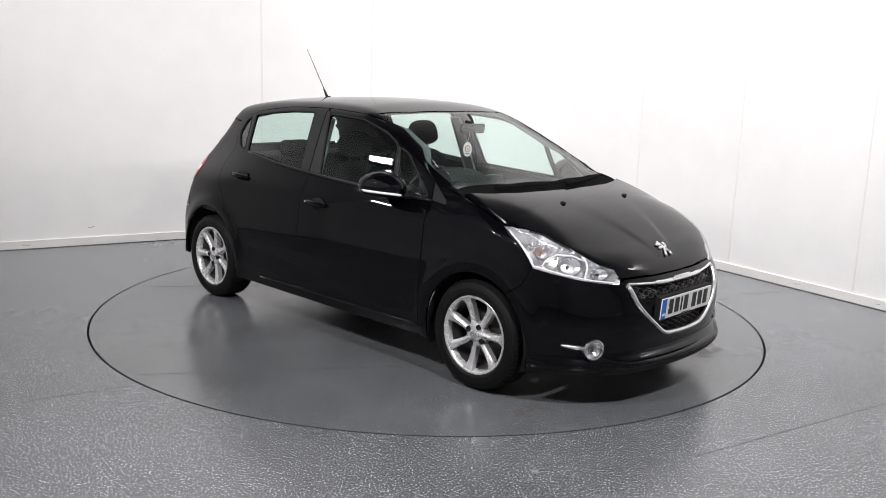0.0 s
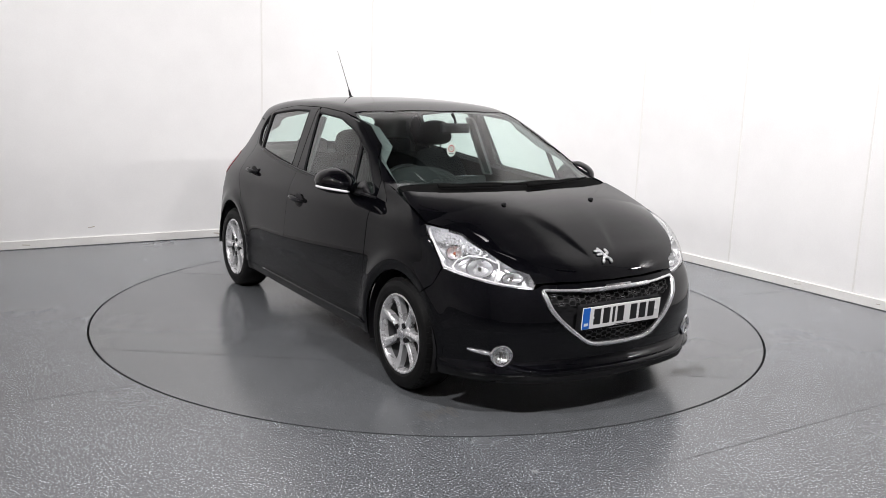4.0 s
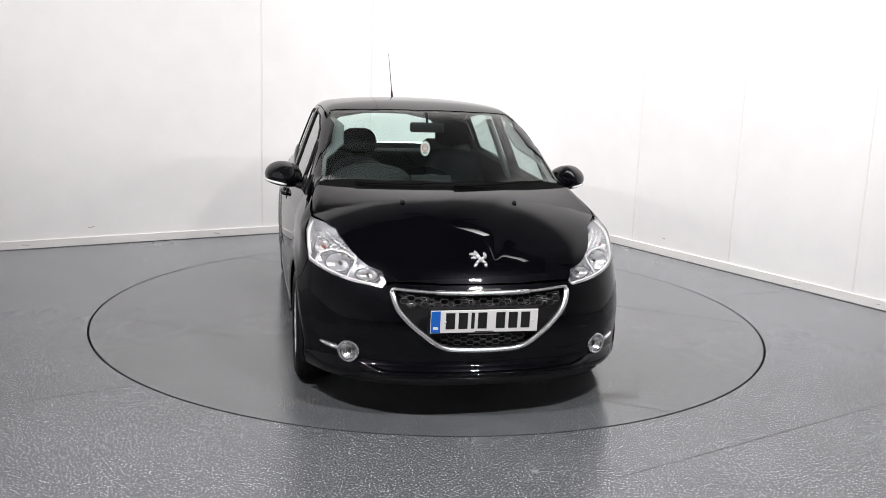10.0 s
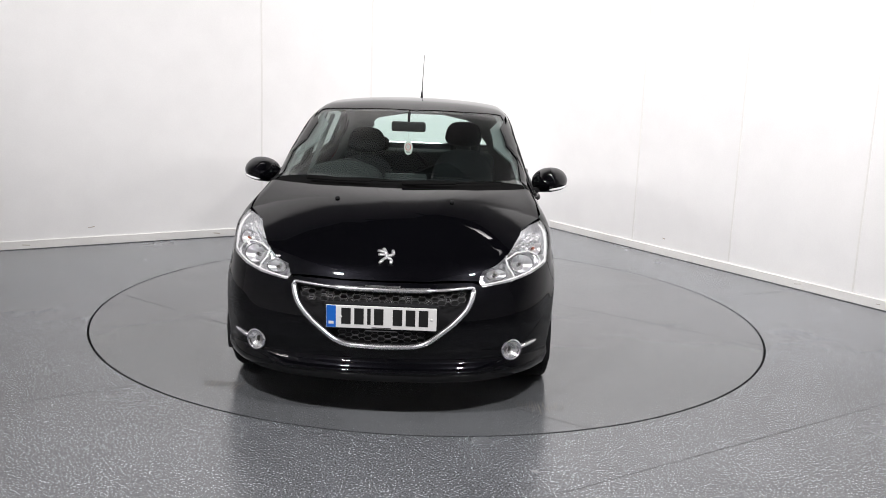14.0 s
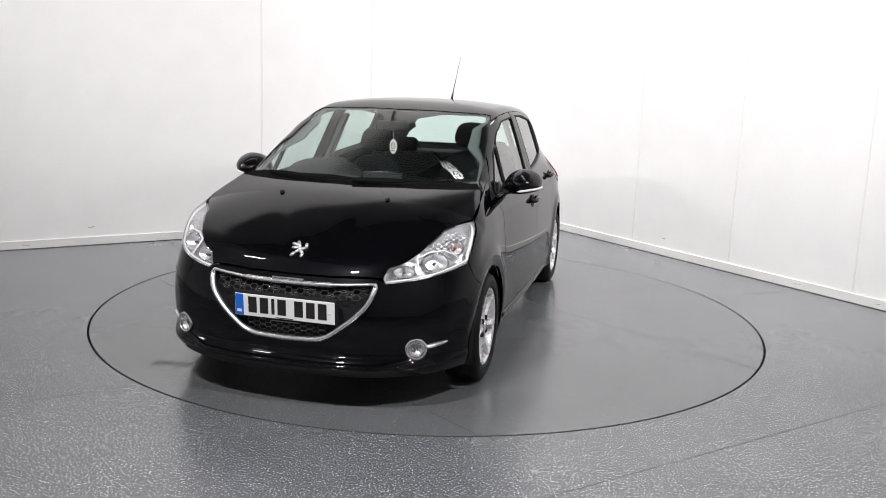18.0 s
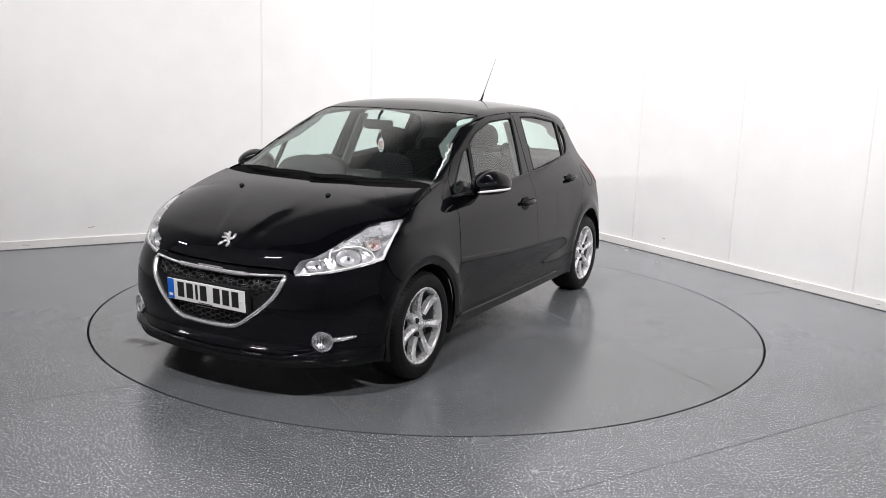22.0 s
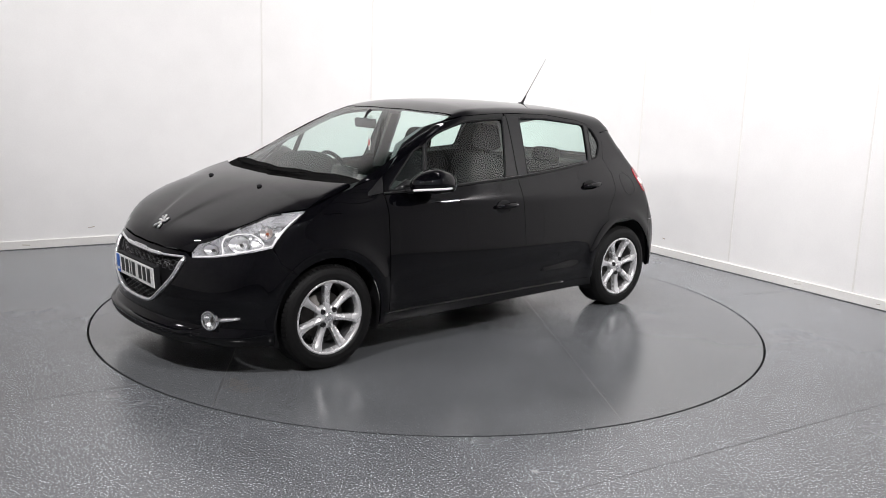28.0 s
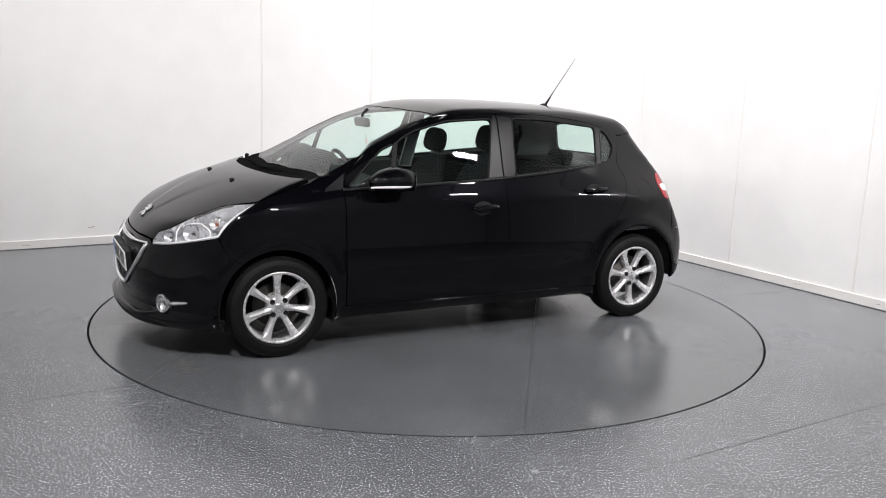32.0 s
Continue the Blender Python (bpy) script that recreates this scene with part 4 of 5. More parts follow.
def build_wheels(car):
    tyre, rim, barrel = wheel_meshes()
    # tread blocks round the shoulders and the crown
    tb = bmesh.new()
    for k in range(66):
        a = 360 * k / 66
        for y, r, tilt, sz in ((0.080, 0.2855, 32, (0.019, 0.026, 0.006)), (-0.080, 0.2855, -32, (0.019, 0.026, 0.006)), (0.034, 0.2905, 0, (0.020, 0.040, 0.006)), (-0.034, 0.2905, 0, (0.020, 0.040, 0.006))):
            box(*sz, pose(0, 0, 0, 0, a, 0) @ pose(0, y, r, -tilt, 0, 8 if y > 0 else -8), 0, tb)
    tread = finish(tb, "tread", RUBBER, False)
    # seven spokes: narrow at the hub, flared into the rim, folded along a ridge
    stations = ((0.030, 0.0150, 0.0790), (0.046, 0.0215, 0.0790), (0.060, 0.0190, 0.0785), (0.075, 0.0168, 0.0775), (0.098, 0.0162, 0.0780), (0.120, 0.0172, 0.0800),
                (0.140, 0.0187, 0.0825), (0.158, 0.0204, 0.0850), (0.172, 0.0220, 0.0870), (0.182, 0.0236, 0.0885), (0.189, 0.0258, 0.0895), (0.1935, 0.0290, 0.0900), (0.1965, 0.0340, 0.0902))
    sp = bmesh.new()
    for k in range(7):
        a0 = 2 * math.pi * k / 7 + math.pi / 2
        rows = []
        for r, half, y in stations:
            f = min(1.0, max(0.0, (r - 0.05) / 0.13))
            edge = 0.0095 * min(1.0, max(0.15, (0.192 - r) / 0.03)) * min(1.0, max(0.2, (r - 0.028) / 0.03))
            ridge = half * (0.45 * f - 0.10)
            across = ((-half, y - edge - 0.032), (-half, y - edge), (-half * 0.86, y - edge * 0.62), (ridge - 0.0012, y), (ridge + 0.0012, y), (half * 0.88, y - edge * 0.85), (half, y - edge * 1.25), (half, y - edge - 0.032))
            rows.append([sp.verts.new((r * math.cos(a0 + w / r), h, r * math.sin(a0 + w / r))) for w, h in across])
        for r0, r1 in zip(rows, rows[1:]):
            for i in range(7):
                f = sp.faces.new((r0[i], r0[i + 1], r1[i + 1], r1[i]))
                f.smooth = True
            for i in (1, 3, 4, 6):
                sp.edges.get((r0[i], r1[i])).smooth = False
    bmesh.ops.recalc_face_normals(sp, faces=sp.faces)
    spoke = finish(sp, "spokes", ALLOY, False)
    hub = finish(lathe([(0.0, 0.080), (0.030, 0.0785), (0.056, 0.0735), (0.066, 0.064), (0.068, 0.03)], 32), "hub", ALLOY)
    cap = finish(lathe([(0.0, 0.0885), (0.020, 0.088), (0.028, 0.084), (0.029, 0.078)], 28), "hub_cap", BRIGHT_TRIM)
    bolt = finish(lathe([(0.0, 0.079), (0.008, 0.079), (0.0085, 0.083), (0.014, 0.084), (0.0150, 0.078), (0.0150, 0.06)], 12), "bolt", PLASTIC)
    disc = finish(lathe([(0.0, 0.02), (0.075, 0.02), (0.08, 0.005), (0.133, 0.005), (0.133, -0.015), (0.0, -0.015)], 40), "brake_disc", DARK_METAL)
    for sx in (1, -1):
        for sy in (1, -1):
            m = pose(sx * AXLE, sy * 0.748, HUB_Z, 0, WHEEL_TURN[(sx, sy)], 0 if sy > 0 else 180)
            w = part("wheel", rim, None, car, "silver seven-spoke alloy wheel", m=m)
            ty = part("tyre", tyre, None, w, "black rubber tyre")
            tagged(part("tread", tread, None, ty), kind="stuff")
            part("rim_barrel", barrel, None, w, "silver inner rim")
            part("spokes", spoke, None, w)
            part("hub", hub, None, w)
            part("hub_cap", cap, None, w, "chrome hub cap")
            part("brake_disc", disc, None, w, "dull steel brake disc")
            for k in range(4):
                a = math.pi / 4 + math.pi / 2 * k
                part("wheel_bolt", bolt, None, w, m=pose(0.052 * math.cos(a), 0, 0.052 * math.sin(a)))


def build_car():
    car = thing("car", "gloss black five-door hatchback parked on the turntable", "car")
    build_body(car)
    build_wheels(car)
    build_front(car)
    build_details(car)
    build_cabin(car)
    return car


def seat_on(P, n, spin=0.0):
    """A pose at P with z along n; x stays level where it can."""
    z = Vector(n).normalized()
    x = Vector((0, 1, 0)) - z * z.y
    x.normalize()
    y = z.cross(x)
    return Matrix(((x.x, y.x, z.x, P[0]), (x.y, y.y, z.y, P[1]), (x.z, y.z, z.z, P[2]), (0, 0, 0, 1))) @ pose(0, 0, 0, 0, 0, spin)


def normal_at(P):
    g = []
    for d in np.eye(3) * 0.004:
        a, b = np.array(P) + d, np.array(P) - d
        g.append(float((car_field(*[np.array([v]) for v in a]) - car_field(*[np.array([v]) for v in b]))[0]))
    return Vector(g).normalized()


def build_front(car):
    # grille: recess, chrome surround, mesh
    gr = flat_of(nose_flat, on_front(rounded(GRILLE, 0.03)))
    grille = part("grille", panel(nose_rays, gr, step=0.05, scale=(0.9, 1), lift=-0.045, flange=-0.05), PLASTIC, car, "black grille with a chrome surround")
    ring = [Vector(p) + Vector((0.004, 0, 0)) for p in on_front(resample(rounded(grown(GRILLE, 0.004), [0.016, 0.1, 0.1, 0.016, 0.05, 0.08, 0.06, 0.1, 0.06, 0.08, 0.05]), 0.015))]
    part("grille_surround", tube(ring, [0.0085 if p.z > 0.617 else 0.0140 for p in ring], 10, True, flat=0.9), BRIGHT_TRIM, grille, "chrome grille surround")
    outline = grown(GRILLE, -0.004)
    mesh_parts, chips = {}, bmesh.new()
    for row, z in enumerate((0.6015, 0.5880, 0.5745, 0.5610, 0.410, 0.3965, 0.383, 0.3695)):
        bm = mesh_parts.setdefault(z > 0.5, bmesh.new())
        for k in range(-12, 13):
            y = (k + (0.5 if row % 2 else 0.0)) * 0.062
            hexagon = ((-1, 0), (-0.62, 1), (0.62, 1), (1, 0), (0.62, -1), (-0.62, -1))
            c = [(y + dy * 0.0212, z + dz * 0.0112) for dy, dz in hexagon]
            if not in_poly(np.array(c), outline).all():
                continue
            tube([Vector(p) - Vector((0.016, 0, 0)) for p in on_front(c)], 0.0022, 5, True, bm)
            if z > 0.5 and (k + 2 * row) % 3 == 0:
                c = [(y + dy * 0.0135, z + dz * 0.0052) for dy, dz in hexagon]
                tube([Vector(p) - Vector((0.013, 0, 0)) for p in on_front(c)], 0.0010, 5, True, chips)
    for bm in mesh_parts.values():
        part("grille_mesh", bm, MESH_TRIM, grille, "black honeycomb mesh")
    tagged(part("grille_chips", chips, BRIGHT_TRIM, grille, "small chrome outlines in the mesh"), kind="stuff")
    part("lettered_strip", box(0.004, 0.165, 0.008, pose(1.979, 0, 0.634, 0, -22), 0.001), CHROME, car, "thin chrome strip with worn lettering")
    # number plate: the writing stands as plain bars
    plate_m = pose(2.0175, 0, 0.4915, 0, 3.5, 0)
    plate = part("number_plate", box(0.006, 0.520, 0.111, None, 0.0025), PLATE_WHITE, car, "white number plate with a blue band", False, plate_m)
    part("plate_plinth", box(0.03, 0.535, 0.128, pose(-0.019, 0, 0), 0.004), PLASTIC, plate, "black plastic plinth", False)
    part("blue_band", box(0.002, 0.044, 0.107, pose(0.0032, -0.236, 0), 0.0008), PLATE_BLUE, plate, "blue band", False)
    part("band_mark", box(0.001, 0.024, 0.014, pose(0.0046, -0.236, -0.03)), PLATE_WHITE, plate, smooth=False)
    xs = [-0.166, -0.105, -0.058, -0.012, 0.076, 0.137, 0.198]
    for k, y in enumerate(xs):
        part("character_bar", box(0.001, 0.016 if k == 2 else 0.044, 0.079, pose(0.0036, y, 0.004)), INK, plate, smooth=False)
    part("maker_bar", box(0.001, 0.09, 0.004, pose(0.0036, 0.0, -0.050)), INK, plate, smooth=False)
    for y in (-0.19, 0.235):
        part("screw_cap", lathe([(0, 0.0022), (0.005, 0.0018), (0.006, 0.0)], 12, "x"), PLATE_WHITE, plate, m=pose(0.0034, y, 0.0))
    part("dealer_bar", box(0.002, 0.150, 0.0045, pose(2.012, 0.0, 0.424, 0, 4), 0.0005), BARREL, car, "small line of pale dealer lettering", False)
    # chrome emblem, a plain upright shape
    P = on_front([(0.0, 0.752)])[0]
    n = normal_at(P)
    em = seat_on(P + np.array(n) * 0.002, n)
    strokes = [((-0.014, 0.038), (-0.004, 0.030)), ((-0.006, 0.030), (0.004, 0.006)), ((0.004, 0.012), (0.006, -0.010)), ((-0.006, 0.020), (-0.036, 0.026)), ((-0.004, 0.006), (-0.032, 0.004)),
               ((0.004, -0.008), (-0.010, -0.022)), ((-0.010, -0.022), (-0.024, -0.043)), ((0.006, -0.008), (0.026, -0.022)), ((0.026, -0.022), (0.024, -0.044)), ((0.010, -0.002), (0.032, 0.008)), ((0.032, 0.008), (0.028, 0.032))]
    bm = bmesh.new()
    for a, b in strokes:
        a, b = Vector((a[0], a[1], 0.004)), Vector((b[0], b[1], 0.004))
        tube([a, (a + b) / 2, b], [0.0065, 0.0080, 0.0055], 8, False, bm, 0.8)
    bmesh.ops.transform(bm, matrix=em @ Matrix.Diagonal((1.15, 1.15, 1, 1)), verts=bm.verts)
    part("emblem", bm, EMBLEM, car, "chrome emblem on the bonnet")
    # washer jets
    for y in (0.303, -0.303):
        P = on_top([(1.403, y)])[0]
        part("washer_jet", ball(0.016, 0.012, 0.009, pose(P[0], P[1], P[2] + 0.003), None, 12, 8, 0.8), PLASTIC, car, "black washer jet")
    # fog lamps with chrome blades
    P = on_front([(0.622, 0.319)])[0] + np.array([0.006, 0.0, 0.0])
    fogs = lathe([(0.0, -0.030)] + [(0.0034 * k, -0.030 + 0.030 * (k / 12) ** 2) for k in range(1, 13)], 48, "x")
    for v in fogs.verts:
        v.co.x += 0.0020 * math.sin(v.co.y / 0.011 * 6.2832)
    ringm = lathe([(0.040, -0.012), (0.0405, 0.008), (0.043, 0.0125), (0.049, 0.014), (0.055, 0.008), (0.0565, -0.012)], 40, "x")
    lens = lathe([(0.0, 0.010), (0.02, 0.008), (0.041, 0.0)], 32, "x")
    bulb = ball(0.010, 0.007, 0.016, pose(-0.014, 0, 0), None, 12, 8)
    meshes = [finish(fogs, "fog_bowl", FOG_BOWL), finish(ringm, "fog_ring", CHROME), finish(lens, "fog_lens", LENS), finish(bulb, "fog_bulb", DARK_METAL)]
    blade_pts = [Vector(p) for p in on_front([(0.664, 0.326), (0.695, 0.331), (0.73, 0.338), (0.748, 0.342)])]
    for sy in (1, -1):
        m = pose(P[0] - 0.002, sy * P[1], P[2], 0, 0, sy * 24)
        f = part("fog_lamp", meshes[1], None, car, "round fog lamp in a chrome ring", m=m)
        part("reflector_bowl", meshes[0], None, f)
        part("bulb", meshes[3], None, f)
        part("lens", meshes[2], None, f).visible_shadow = False
        pts = [Vector((p.x + 0.004, p.y * sy, p.z)) for p in blade_pts]
        part("chrome_blade", tube(pts, [0.013, 0.013, 0.011, 0.007], 8, False, None, 0.9), BRIGHT_TRIM, car, "chrome blade beside the fog lamp")
    # headlamps
    lo = lamp_outline()
    lens_bm = panel(nose_rays, grown(lo, -0.003), step=0.03, scale=(0.9, 1), lift=0.001, flange=0.012)
    back_bm = panel(nose_rays, grown(lo, 0.002), step=0.02, scale=(0.9, 1), lift=-0.055, flange=-0.05)
    def inside(p, inset):
        """A point of the lamp set back under the lens, on the left of the car."""
        S = cast(*nose_rays(np.array(flat_of(nose_flat, [p]))))[0]
        return Vector(S) - normal_at(S) * inset
    def bowl(ry, rz, depth, flute):
        """A polished cup with pressed upright flutes."""
        b = lathe([(0.008, 0.0)] + [(k / 12, (k / 12) ** 2) for k in range(2, 13)], 56, "x")
        for v in b.verts:
            v.co = Vector((depth * (v.co.x - 1) + 0.0022 * math.sin(v.co.y * ry / flute * 6.2832) * min(1.0, 1.4 - math.hypot(v.co.y, v.co.z)), v.co.y * ry, v.co.z * rz))
        return b
    def hoop(ry, rz, r):
        return tube([(0.001, ry * math.cos(a), rz * math.sin(a)) for a in np.linspace(0, 2 * math.pi, 36, endpoint=False)], r, 8, True, None, 1.0, Vector((1, 0, 0)))
    # centre, radii, depth, flute width, turn and tilt of each cup
    cups = [("main_bowl", (1.735, 0.672, 0.730), 0.066, 0.047, 0.040, 0.014, 28, -16), ("inner_bowl", (1.838, 0.545, 0.688), 0.054, 0.030, 0.030, 0.018, 20, -16), ("indicator_bowl", (1.612, 0.742, 0.793), 0.040, 0.036, 0.030, 0.011, 34, -22)]
    guide_lines = [
        ([(x, y, z + 0.009) for x, y, z in LAMP_BASE], 0.0050, 0.012),
        ([(1.815, 0.640, 0.662), (1.795, 0.618, 0.685), (1.790, 0.595, 0.720), (1.775, 0.588, 0.750), (1.750, 0.590, 0.772)], 0.0052, 0.016),
        ([(1.775, 0.590, 0.752), (1.725, 0.640, 0.778), (1.670, 0.695, 0.782), (1.640, 0.742, 0.756), (1.635, 0.770, 0.722), (1.66, 0.768, 0.702)], 0.0042, 0.018),
        ([(1.590, 0.792, 0.735), (1.545, 0.788, 0.785), (1.490, 0.780, 0.832), (1.42, 0.768, 0.878)], 0.0060, 0.014)]
    rnd = random.Random(7)
    tilts = [(rnd.uniform(-22, 22), rnd.uniform(-30, 6), rnd.uniform(-20, 20)) for _ in range(27)]
    def lamp_parts(sy):
        side = Matrix.Diagonal((1, sy, 1, 1))
        def set_part(name, bm, mat, label=""):
            bmesh.ops.transform(bm, matrix=side, verts=bm.verts)
            if sy < 0:
                bmesh.ops.reverse_faces(bm, faces=bm.faces)
            return part(name, bm, mat, a, label)
        a = part("headlamp", back_bm_mesh if sy > 0 else flipped(back_bm_mesh, "headlamp"), None, car, "clear headlamp with bright chrome bowls")
        for name, p, ry, rz, depth, flute, yaw, tilt in cups:
            C = inside(p, 0.028)
            m = Matrix.Translation(C) @ pose(0, 0, 0, 0, tilt, yaw)
            b = bowl(ry, rz, depth, flute)
            bmesh.ops.transform(b, matrix=m, verts=b.verts)
            set_part(name, b, BOWL, "polished fluted reflector")
            b = hoop(ry, rz, 0.0045)
            bmesh.ops.transform(b, matrix=m, verts=b.verts)
            set_part("bowl_rim", b, CHROME)
            amber = name == "indicator_bowl"
            b = ball(0.013, 0.008, 0.008, m @ pose(-depth * 0.55, 0, 0), None, 14, 10)
            set_part("bulb", b, AMBER if amber else DARK_METAL, "amber indicator bulb" if amber else "bulb with a bright cap")
        # pressed cells along the upper edge
        cells = bmesh.new()
        for k in range(9):
            for row in range(3):
                u = k / 8
                p = (1.715 - 0.185 * u, 0.612 + 0.112 * u + 0.013 * row, 0.790 + 0.068 * u - 0.011 * row)
                box(0.010, 0.019, 0.013, Matrix.Translation(inside(p, 0.022)) @ pose(0, 0, 0, *tilts[3 * k + row]), 0.003, cells, 1)
        set_part("upper_reflector", cells, REFLECTOR, "faceted upper reflector")
        for line, r, inset in guide_lines:
            P = [inside(tuple(q), inset) for q in resample(line, 0.03, False)]
            set_part("light_guide", tube(P, r, 8), WHITE_LENS, "bright white light guide")
        part("lens", lens_mesh if sy > 0 else flipped(lens_mesh, "lens"), None, a, "clear lens").visible_shadow = False
    back_bm_mesh = finish(back_bm, "headlamp", REFLECTOR, False)
    lens_mesh = finish(lens_bm, "lens", LENS)
    lamp_parts(1)
    lamp_parts(-1)


def build_details(car):
    # door mirrors
    def mirror_form(v):
        v = Vector(v)
        v.z *= 1.0 - 1.5 * max(0.0, v.x)
        if v.z < -0.045:
            v.z = -0.045 + (v.z + 0.045) * 0.4
        v.z += 0.12 * v.y * (0.4 if v.z > 0 else 1.0)
        v.x += -0.30 * abs(v.y) * (1 if v.y > 0 else 0.4)
        if v.x < -0.100:
            v.x = -0.100 + (v.x + 0.100) * 0.12
        return v
    hb = ball(0.148, 0.110, 0.087, None, None, 36, 22, 0.97)
    for v in hb.verts:
        v.co = mirror_form(v.co)
    a, b = both("door_mirror", _moved(hb, (0.610, 0.888, 1.004)), PAINT, car, "gloss black door mirror with a bright strip")
    line = []
    for k in range(13):
        th = radians(-8 + 118 * k / 12)
        zz = -0.040 + 0.010 * k / 12
        f = math.sqrt(1 - (zz / 0.087) ** 2)
        line.append(mirror_form((0.147 * f * math.cos(th), 0.109 * f * math.sin(th), zz)) + Vector((0.610, 0.888, 1.004)))
    strip = tube(line, [0.004] + [0.0085] * 11 + [0.004], 8, False, None, 1.0)
    stem = tube([(0.70, 0.770, 0.955), (0.685, 0.80, 0.958), (0.66, 0.845, 0.972)], [0.030, 0.026, 0.022], 10, False, None, 0.7)
    foot = prism([(0.60, 0.945), (0.80, 0.945), (0.775, 0.985), (0.70, 1.02), (0.66, 1.01)], 0.012)
    for v in foot.verts:
        v.co = Vector((v.co.x, 0.772 + v.co.z - (v.co.y - 0.945) * 0.25, v.co.y))
    bmesh.ops.recalc_face_normals(foot, faces=foot.faces)
    glass = ball(0.004, 0.080, 0.055, pose(0.497, 0.898, 1.006), None, 20, 10, 0.8)
    for ob, sy in ((a, 1), (b, -1)):
        for nm, bmx, mat, lab in (("indicator_strip", strip, WHITE_LENS, "bright indicator strip"), ("mirror_stem", stem, PLASTIC, ""), ("mirror_foot", foot, SATIN, ""), ("mirror_glass", glass, MIRROR, "mirror glass")):
            me = bpy.data.meshes.new(nm)
            bmx.to_mesh(me)
            me.materials.append(mat)
            for p in me.polygons:
                p.use_smooth = True
            part(nm, me if sy > 0 else flipped(me, nm), None, ob, lab)
    for bmx in (strip, stem, foot, glass):
        bmx.free()
    # door handles
    for x, z in ((-0.032, 0.820), (-0.897, 0.905)):
        S = on_side([(x, z)])[0]
        # no hollow: a matt black dome paints in the recess's dark reflection
        cup = ball(0.066, 0.006, 0.046, pose(S[0] + 0.004, S[1] + 0.0015, S[2] - 0.003), None, 32, 16)
        grip = tube([(x - 0.092, S[1] + 0.002, z + 0.012), (x - 0.086, S[1] + 0.018, z + 0.012), (x - 0.060, S[1] + 0.027, z + 0.011), (x - 0.01, S[1] + 0.031, z + 0.009), (x + 0.04, S[1] + 0.027, z + 0.005), (x + 0.070, S[1] + 0.014, z + 0.001), (x + 0.078, S[1] - 0.002, z)], [0.011, 0.0155, 0.017, 0.0165, 0.0145, 0.011, 0.006], 14, False, None, 1.0)
        c2 = both("handle_cup_dark", cup, PLASTIC, car, "matt black dome for the dark reflection in the handle recess")
        g2 = both("door_handle", grip, PAINT, car, "gloss black door handle")
        if x > -0.5:
            for ob, sy in zip(g2, (1, -1)):
                part("lock_barrel", lathe([(0, 0.007), (0.006, 0.006), (0.0075, 0.0)], 12, "y"), CHROME, ob, "chrome lock", m=pose(x - 0.088, sy * (S[1] + 0.028), z + 0.012, 0, 0, 0 if sy > 0 else 180))
    # belt trim, pillar covers and the corner trim
    belt = on_side(resample(BELT, 0.08, False))
    both("belt_trim", tube([Vector((p[0], p[1] + 0.003, p[2] + 0.006)) for p in belt], 0.008, 6, False, None, 1.0), SATIN, car, "black rubber belt strip")
    cov_f = [(-0.104, 1.000), (-0.203, 1.005), (-0.213, 1.380), (-0.184, 1.372)]
    cov_r = [(-0.213, 1.005), (-0.296, 1.012), (-0.327, 1.374), (-0.222, 1.380)]
    for cv in (cov_f, cov_r):
        both("pillar_cover", panel(side_rays, cv, step=0.03, lift=0.0025, flange=0.003), SATIN, car, "satin black pillar cover")
    both("corner_trim", panel(side_rays, [(0.876, 0.953), (0.985, 0.941), (0.975, 0.960), (0.852, 1.040)], step=0.03, lift=0.0025, flange=0.003), SATIN, car, "satin black corner trim")
    both("division_bar", panel(side_rays, [(0.556, 0.960), (0.578, 0.960), (0.516, 1.212), (0.496, 1.220)], step=0.03, lift=0.001, flange=0.006), SATIN, car, "black window division bar")
    both("division_bar", panel(side_rays, [(-0.980, 1.074), (-1.014, 1.078), (-1.048, 1.302), (-1.010, 1.313)], step=0.03, lift=0.001, flange=0.006), SATIN, car, "black window division bar")
    # window seals
    for nm, poly in (("window_seal", WIN_FRONT), ("window_seal", WIN_REAR), ("window_seal", WIN_QUARTER), ("window_seal", WIN_FIXED)):
        pts = on_side(resample(rounded(poly, 0.03), 0.03))
        both(nm, tube([Vector((p[0], p[1] - 0.001, p[2])) for p in pts], 0.006, 6, True), PLASTIC, car, "black rubber window seal")
    # fuel flap
    pts = on_side([(-1.345 + 0.076 * math.cos(a), 0.895 + 0.076 * math.sin(a)) for a in np.linspace(0, 2 * math.pi, 32, endpoint=False)])
    part("fuel_flap", tube([Vector(p) for p in pts], 0.002, 4, True), GAP, car, "round fuel flap joint")
    # tail lamps
    tl = panel(tail_rays, rounded([(0.930, 1.008), (0.80, 0.985), (0.66, 0.92), (0.63, 0.82), (0.80, 0.80), (1.010, 0.835), (1.005, 0.92)], 0.05), step=0.02, scale=(0.7, 1), lift=0.003, flange=0.03)
    tlamps = both("tail_lamp", tl, RED_LENS, car, "red tail lamp with pale bands")
    band = panel(tail_rays, rounded([(0.985, 0.925), (0.80, 0.930), (0.74, 0.895), (0.80, 0.870), (0.990, 0.885)], 0.02), step=0.02, scale=(0.7, 1), lift=0.0055, flange=0.01)
    bme = finish(band, "pale_band", WHITE_LENS)
    for ob, sy in zip(tlamps, (1, -1)):
        part("pale_band", bme if sy > 0 else flipped(bme, "pale_band"), None, ob, "pale lamp band")
    # aerial
    base = Vector(on_top([(-1.0, 0.0)])[0])
    foot = ball(0.035, 0.018, 0.018, pose(base.x, 0, base.z), None, 16, 10)
    aer = part("aerial", foot, PLASTIC, car, "thin black roof aerial")
